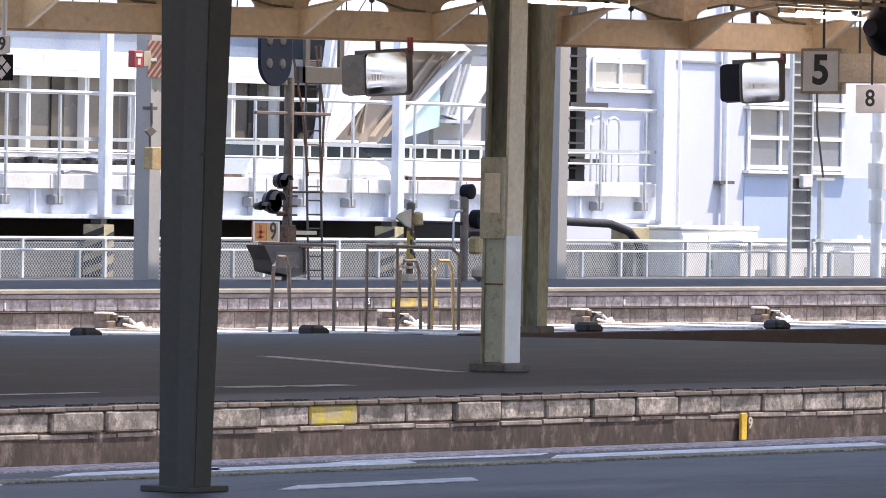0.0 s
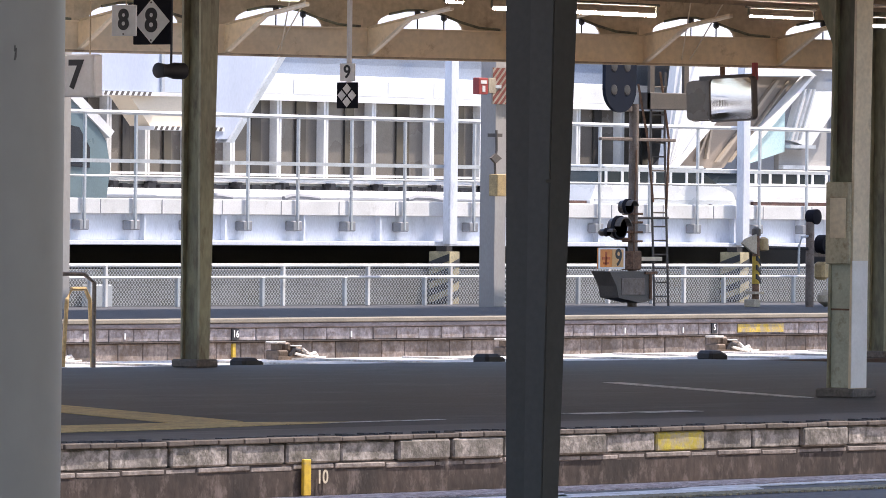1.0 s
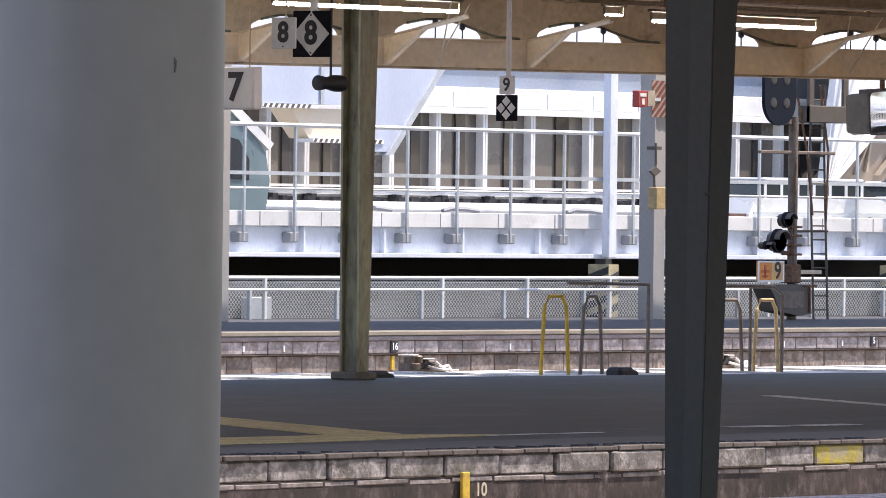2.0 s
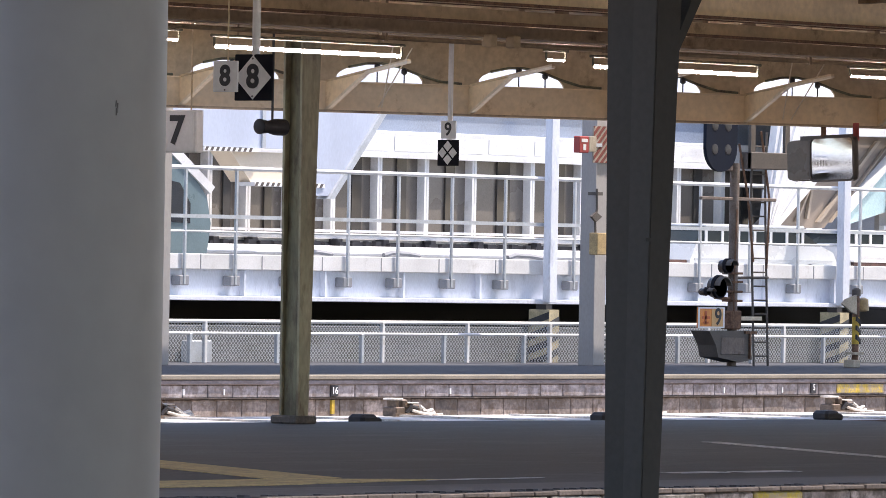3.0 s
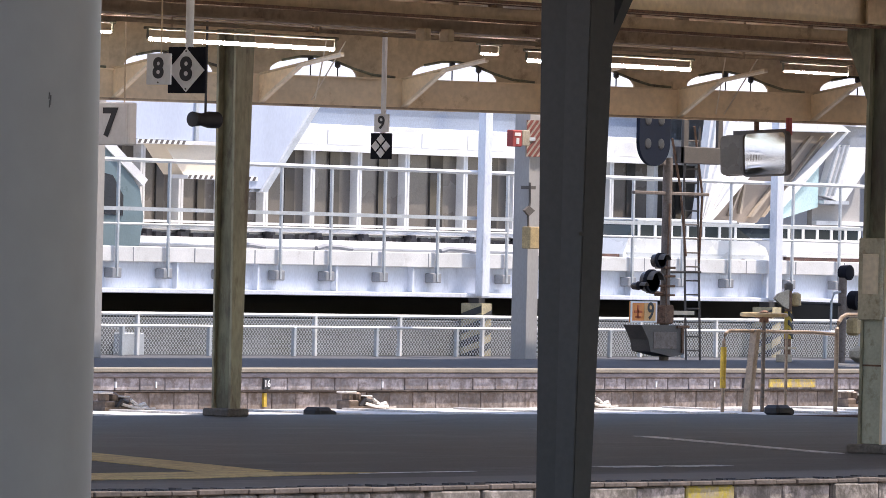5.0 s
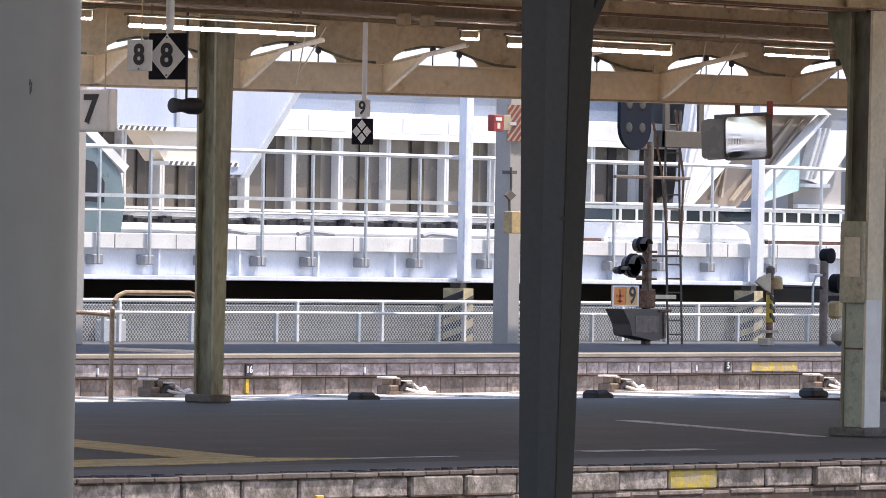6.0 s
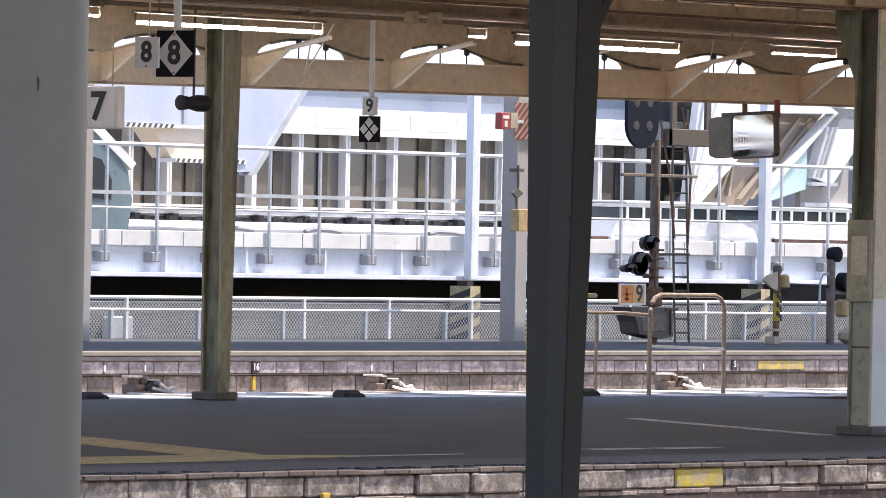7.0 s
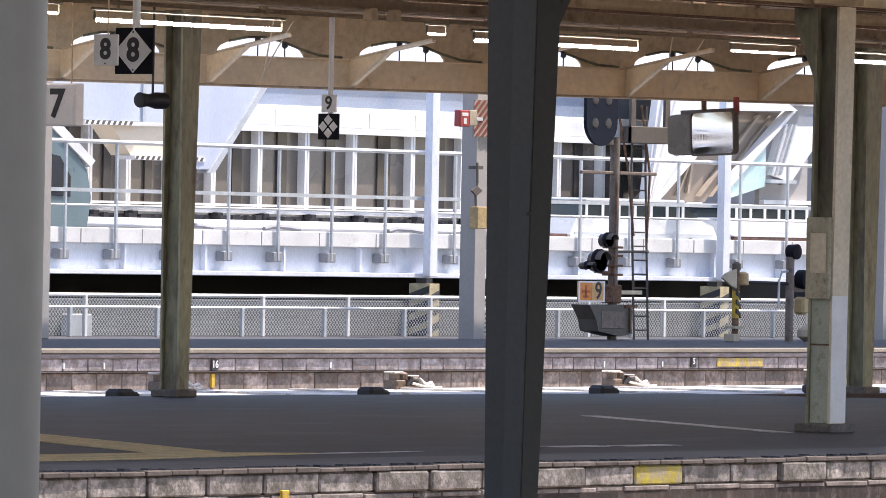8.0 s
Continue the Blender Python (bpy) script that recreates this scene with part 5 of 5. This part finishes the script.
part("cap", S().box(104, 109.4, -0.1, 0.3, 1.5, 1.6), WHITE, lower)
part("foot", S().box(104, 109.4, -0.14, 0.3, 0.86, 0.95), BLUE_WHITE, lower)
for i in range(4):
    part("bracket_box", S().box(104.6 + i * 1.15, 104.8 + i * 1.15, -0.12, 0.0, 1.1, 1.28), GALV, lower)
scaff = thing("steel_stair_tower", (108.78, 72.5, 1.5), "dark steel stair tower beside the annex", "stair")
part("post", S().box(-0.17, 0.12, 0, 0.14, 0, 3.4), DARK_STEEL, scaff)
part("post", S().box(-0.72, -0.66, 0, 0.06, 0, 3.4), DARK_STEEL, scaff)
for i in range(12):
    part("step", S().box(-0.7, -0.17, -0.2, 0.2, 0.1 + i * 0.22, 0.14 + i * 0.22), DARK_STEEL, scaff)
part("landing", S().box(-0.8, 0.4, -0.3, 0.3, 1.4, 1.5), DARK_STEEL, scaff)
part("landing", S().box(-0.8, 0.4, -0.3, 0.3, 0.4, 0.5), DARK_STEEL, scaff)
gate = thing("deck_gate", (107.75, 71.6, 1.6), "white tubular gate with rounded tops", "gate")
for s in (0.0, 0.5):
    part("hoop", S().tube([(s, 0, 0), (s, 0, 1.0), (s + 0.06, 0, 1.1), (s + 0.2, 0, 1.14), (s + 0.34, 0, 1.1), (s + 0.4, 0, 1.0), (s + 0.4, 0, 0)], 0.026, 6), WHITE, gate)
for z in (0.5, 1.25):
    part("rail", S().tube([(-3, 0, z), (1.5, 0, z)], 0.022, 6), WHITE, gate)
for i in range(5):
    part("baluster", S().tube([(0.1 + i * 0.16, 0.05, 0), (0.1 + i * 0.16, 0.05, 0.55)], 0.014, 6), WHITE, gate)
def casing(x0, x1, y, top, label):
    """A white equipment casing on the pavement, with lid, feet and lugs."""
    c = thing("air_conditioner", ((x0 + x1) / 2, y, -0.35), label, "box", "white casings behind the fence")
    w = (x1 - x0) / 2
    part("casing", S().box(-w, w, -0.35, 0.35, 0.05, top + 0.3, 0.03), CASING, c)
    part("lid", S().box(-w - 0.03, w + 0.03, -0.37, 0.37, top + 0.3, top + 0.37, 0.02), CASING, c)
    part("base", S().box(-w + 0.05, w - 0.05, -0.3, 0.3, 0.0, 0.05), BACK_GREY, c)
    for s in (-w * 0.6, w * 0.6):
        part("lug", S().turned([(0.05, top + 0.371), (0.05, top + 0.42), (0.02, top + 0.45)], (s, -0.2, 0), n=10), CASING, c)
    n = max(int(w * 2 / 0.75), 1)
    for i in range(n):
        a = -w + 2 * w * i / n
        part("panel", S().box(a + 0.04, a + 2 * w / n - 0.04, -0.362, -0.349, 0.15, top + 0.22, 0.004), CASING, c)
    part("grille", S().box(-w * 0.3, w * 0.15, -0.37, -0.362, top * 0.55, top * 0.55 + 0.16), BACK_GREY, c)
    return c


casing(106.6, 109.1, 69.3, 0.84, "white air conditioning casing behind the fence")
casing(107.6, 109.15, 68.75, 0.55, "smaller white casing behind the fence")
casing(109.9, 111.5, 69.2, 0.62, "white switchgear casing behind the fence")
casing(112.1, 114.6, 69.2, 0.62, "long white casing behind the fence")
drum = thing("yellow_drum", (109.5, 68.8, -0.35), "small yellow canister between the casings", "canister")
part("canister", S().turned([(0.14, 0.0), (0.15, 0.02), (0.15, 0.55), (0.06, 0.68), (0.06, 0.76)], (0, 0, 0), n=16), YELLOW, drum, smooth=True)
part("valve", S().box(-0.03, 0.03, -0.03, 0.03, 0.76, 0.84), RUST, drum)
box = thing("meter_box", (106.0, 69.6, 0.52), "tan meter box on a stand at the deck foot", "box")
part("case", S().box(-0.3, 0.3, -0.2, 0.2, 0.0, 0.3, 0.01), PIER_STRAW, box)
part("stand", S().box(-0.05, 0.05, -0.1, 0.1, -0.87, 0.0), BACK_GREY, box)
hose = thing("black_hose", (104.3, 69.3, 0.6), "thick black cable hose along the deck foot", "cable")
part("hose", S().tube([(-3, 0, 0.3), (-1, 0, 0.32), (0.6, 0, 0.28), (1.2, 0, 0.15), (1.5, 0, -0.05), (1.6, 0, -0.3)], 0.075, 10), DARK, hose, smooth=True)
pole = thing("lattice_pole", (107.67, 67.2, 0), "galvanised ladder pole with a grey back sheet", "pole")
for s in (-0.33, 0.33):
    part("leg", S().box(s - 0.03, s + 0.03, -0.03, 0.03, 0, 4.4), GALV, pole)
part("back_sheet", S().box(-0.3, 0.3, 0.031, 0.04, 0.5, 4.3), mat("grey_sheet", (0.20, 0.195, 0.195), 0.6, vary=0.15, scale=2), pole)
for i in range(17):
    part("rung", S().box(-0.3, 0.3, -0.02, 0.02, 0.62 + i * 0.22, 0.645 + i * 0.22), GALV, pole)
part("case", S().box(-0.12, 0.22, -0.12, -0.03, 1.55, 1.78, 0.02), WHITE, pole)
part("cable", S().tube([(0.4, -0.05, 3.6), (0.44, -0.05, 2.6), (0.62, -0.05, 1.9), (0.66, -0.05, 1.7)], 0.022, 6), CABINET, pole)
part("shelf", S().box(0.36, 0.95, -0.1, 0.1, 1.68, 1.73), GALV, pole)
part("shelf", S().box(0.36, 0.9, -0.1, 0.1, 0.62, 0.67), GALV, pole)
part("side_leg", S().box(0.62, 0.72, -0.04, 0.04, 0.0, 1.68), GALV, pole)
tube_pole = thing("service_pole", (110.2, 67.2, 0), "white round service pole with wider sleeves", "pole")
part("shaft", S().turned([(0.1, 0), (0.1, 5.0)], (0, 0, 0), n=16), PLATE, tube_pole, smooth=True)
for z0, z1, rr in ((1.55, 2.0, 0.16), (2.35, 2.55, 0.13), (0.95, 1.35, 0.14)):
    part("sleeve", S().turned([(rr, z0), (rr, z1)], (0, 0, 0), n=16), WHITE, tube_pole)
backdrop = solid("backdrop", S().box(-400, 700, 420, 421, -2, 14), mat("distant_haze", (0.6, 0.64, 0.7), 0.9, vary=0.1, scale=0.02, bump=0), "pale hazy distance beyond the station", "backdrop")

# ---- freight train of empty container wagons ----
LENGTH, LOCK_STEP = 20.2, 3.79
WAGON_Z = -1.015  # rail head


def lock(parent, x, y, lit):
    if not lit:
        # Locks on the shaded side: their shade is a plain dark colour.
        part("container_lock", S().box(x - 0.05, x + 0.2, y - 0.1, y + 0.1, 0.96, 1.07, 0.03).box(x + 0.16, x + 0.28, y - 0.08, y + 0.08, 0.96, 1.04, 0.02), DARK, parent)
        return
    k = part("container_lock", S().box(x, x + 0.15, y - 0.08, y + 0.1, 0.96, 1.06, 0.01).box(x + 0.03, x + 0.08, y - 0.05, y + 0.05, 1.06, 1.13).box(x + 0.26, x + 0.36, y - 0.1, y + 0.1, 0.96, 1.09, 0.015).box(x - 0.06, x + 0.5, y - 0.12, y - 0.08, 0.96, 1.0), LOCK, parent, "rusty steel container locking bracket with top coloured as sunlit")
    # Plates and levers are pale to carry the sunlight in their colour.
    part("lock_plate", S().box(x - 0.03, x + 0.13, y - 0.07, y + 0.08, 1.128, 1.15, 0.008), DECK, k)
    part("lock_plate", S().box(x + 0.24, x + 0.37, y - 0.08, y + 0.08, 1.092, 1.108, 0.006), DECK, k)
    part("hook", S().tube([(x + 0.14, y - 0.1, 1.0), (x + 0.2, y - 0.12, 1.07), (x + 0.28, y - 0.12, 1.05)], 0.02, 6), DARK, k)
    part("lever", S().tube([(x + 0.34, y - 0.1, 1.07), (x + 0.46, y - 0.1, 1.01), (x + 0.6, y - 0.06, 1.03), (x + 0.72, y, 0.985)], 0.021, 6), DECK, k)
    part("lever", S().tube([(x + 0.2, y - 0.12, 1.03), (x + 0.32, y - 0.16, 1.0), (x + 0.44, y - 0.17, 0.99), (x + 0.56, y - 0.12, 1.0)], 0.016, 6), DECK, k)
    part("pin", S().turned([(0.05, 1.06), (0.05, 1.12), (0.03, 1.14)], (x + 0.2, y, 0), n=10), LOCK, k)
    part("lever", S().tube([(x + 0.36, y - 0.13, 1.03), (x + 0.5, y - 0.16, 0.985), (x + 0.62, y - 0.18, 0.99)], 0.012, 6), DECK, k)


def bogie(parent, x):
    b = part("bogie", S().box(x - 1.3, x + 1.3, -0.95, -0.8, 0.35, 0.55, 0.03).box(x - 1.3, x + 1.3, 0.8, 0.95, 0.35, 0.55, 0.03).box(x - 0.2, x + 0.2, -0.9, 0.9, 0.4, 0.6, 0.02), WAGON_RED, parent)
    for s in (-0.95, 0.95):
        part("wheelset", S().turned([(0.08, -0.9), (0.08, -0.57), (0.4, -0.57), (0.42, -0.5), (0.44, -0.49), (0.08, -0.45), (0.08, 0.45), (0.44, 0.49), (0.42, 0.5), (0.4, 0.57), (0.08, 0.57), (0.08, 0.9)], (x + s, 0, 0.43), "y", 24), RAIL_STEEL, b)
        part("axle_box", S().turned([(0.02, -1.0), (0.13, -0.98), (0.14, -0.9)], (x + s, 0, 0.43), "y", 14), YELLOW, b)


def wagon(left, right):
    """An empty container flat wagon; its left end is at x = 0."""
    w = thing("container_wagon", (0, TRACK, WAGON_Z), "empty flat container wagon with locking brackets, rolling past", "wagon", "freight train wagons")
    part("deck", S().box(0.35, LENGTH - 0.35, -1.3, 1.3, 0.93, 0.965, 0.006), DECK, w)
    part("centre_beam", S().box(0.3, LENGTH - 0.3, -0.3, 0.3, 0.62, 0.93), WAGON_RED, w)
    for s in (-1.34, 1.27):
        part("side_sill", S().box(0.35, LENGTH - 0.35, s, s + 0.08, 0.72, 0.97, 0.01), WAGON_RED if s < 0 else DECK, w)
    for i in range(11):
        x = 1.0 + i * 1.82
        part("cross_rib", S().box(x, x + 0.12, -1.1, 1.1, 0.967, 0.985), DECK, w)
    for i in range(5):
        for y, lit in ((-1.2, False), (1.2, True)):
            lock(w, 2.52 + i * LOCK_STEP + (0.0 if lit else 0.3), y, lit)
    for x in (2.7, LENGTH - 2.7):
        bogie(w, x)
    for x, s in ((0.0, 1), (LENGTH, -1)):
        part("coupler", S().box(min(x, x + s * 0.7), max(x, x + s * 0.7), -0.12, 0.12, 0.7, 0.92, 0.03), RUST, w)
    part("tank", S().turned([(0.02, -0.6), (0.22, -0.55), (0.22, 0.55), (0.02, 0.6)], (9.0, -0.7, 0.6), "x", 16), WAGON_RED, w, smooth=True)
    part("box", S().box(11.0, 12.2, -0.9, -0.4, 0.4, 0.72, 0.02), WAGON_RED, w)
    z = 0.965
    def hoop(x0, x1, top, y, m, label=""):
        part("handrail", S().tube([(x0, y, z), (x0 + 0.05, y, z + top - 0.1), (x0 + 0.12, y, z + top), (x1 - 0.12, y, z + top), (x1 - 0.05, y, z + top - 0.1), (x1, y, z)], 0.02, 8), m, w, label)
    if right in ("yellow", "grey"):
        if right == "yellow":
            hoop(LENGTH - 2.0, LENGTH - 1.55, 0.78, -0.1, YELLOW, "yellow hooped handrail")
        hoop(LENGTH - 1.36, LENGTH - 1.0, 0.78, -0.1, RAIL_PIPE)
        part("long_handrail", S().tube([(LENGTH - 0.58, -0.35, z), (LENGTH - 0.58, -0.35, z + 0.9), (LENGTH - 1.9, -0.35, z + 0.92)], 0.02, 8), RAIL_PIPE, w)
    else:
        x = LENGTH - 1.0
        wheel = part("brake_wheel", S().tube([(x + 0.235 * math.cos(2 * math.pi * k / 24), -0.2 + 0.235 * math.sin(2 * math.pi * k / 24), z + 1.02) for k in range(25)], 0.022, 8), OCHRE, w, "ochre hand brake wheel")
        part("spoke", S().tube([(x - 0.23, -0.2, z + 1.02), (x, -0.2, z + 0.99), (x + 0.23, -0.2, z + 1.02)], 0.014, 6).tube([(x, -0.43, z + 1.02), (x, -0.2, z + 0.99), (x, 0.03, z + 1.02)], 0.014, 6), RUST, wheel)
        part("hub", S().turned([(0.05, -0.06), (0.05, 0.05), (0.02, 0.07)], (x, -0.2, z + 1.0), n=12), RUST, wheel)
        part("brake_shaft", S().tube([(x, -0.2, z), (x, -0.2, z + 1.0)], 0.022, 8), RAIL_PIPE, w)
        part("strut", S().prism([(x - 0.33, z), (x - 0.25, z), (x - 0.13, z + 0.86), (x - 0.2, z + 0.86)], "y", -0.25, -0.17), BROWN_PIPE, w)
        part("handrail", S().tube([(x - 0.72, -0.2, z), (x - 0.72, -0.2, z + 0.74), (x - 0.69, -0.2, z + 0.82), (x - 0.62, -0.2, z + 0.85), (x + 0.9, -0.2, z + 0.84), (x + 1.3, -0.2, z + 0.82)], 0.02, 8), BROWN_PIPE, w)
        part("handrail", S().tube([(x - 0.72, -0.2, z + 0.25), (x - 0.72, -0.2, z + 0.68)], 0.032, 8), YELLOW, w, "yellow sleeve on the handrail")
        part("stanchion", S().tube([(x + 0.42, -0.2, z), (x + 0.42, -0.2, z + 0.84)], 0.018, 6), BROWN_PIPE, w)
    if left == "arches":
        hoop(0.92, 1.36, 0.74, -0.1, RAIL_PIPE)
        hoop(1.55, 1.98, 0.74, -0.1, OCHRE)
        part("long_handrail", S().tube([(0.0, -0.35, z + 0.9), (1.55, -0.35, z + 0.88), (1.7, -0.35, z + 0.8), (1.7, -0.35, z)], 0.02, 8), RAIL_PIPE, w)
        for x in (0.0, 0.55, 1.15):
            part("stanchion", S().tube([(x, -0.35, z), (x, -0.35, z + 0.9)], 0.018, 6), RAIL_PIPE, w)
    else:
        part("end_hoop", S().tube([(0.35, -0.2, z), (0.35, -0.2, z + 0.88), (0.38, -0.2, z + 0.95), (0.43, -0.2, z + 1.0), (0.52, -0.2, z + 1.03), (1.5, -0.2, z + 1.03), (1.59, -0.2, z + 1.0), (1.64, -0.2, z + 0.95), (1.67, -0.2, z + 0.88), (1.67, -0.2, z)], 0.024, 8), BROWN_PIPE, w, "dark steel handrail hoop")
        part("mid_rail", S().tube([(0.35, -0.2, z + 0.5), (1.67, -0.2, z + 0.47)], 0.02, 6), PLATE, w)
    return w


# wagons from the first to pass to the last; a wagon's own left end follows the gap before it
GAP_0 = [(0.0, 62.62), (0.5, 66.85), (1.0, 71.12), (1.5, 75.35), (3.5, 91.97), (4.5, 100.34), (6.5, 117.36), (7.0, 121.6), (8.0, 130.2)]
ORDER = [("arches", "grey"), ("arches", "grey"), ("hoop", "yellow"), ("hoop", "wheel"), ("hoop", "wheel"), ("arches", "wheel")]
TRAIN = [wagon(a, b) for a, b in ORDER]


def motions():
    for i, w in enumerate(TRAIN):
        walk(w, [(t, pose(x - i * LENGTH, TRACK, WAGON_Z)) for t, x in GAP_0])


motions()
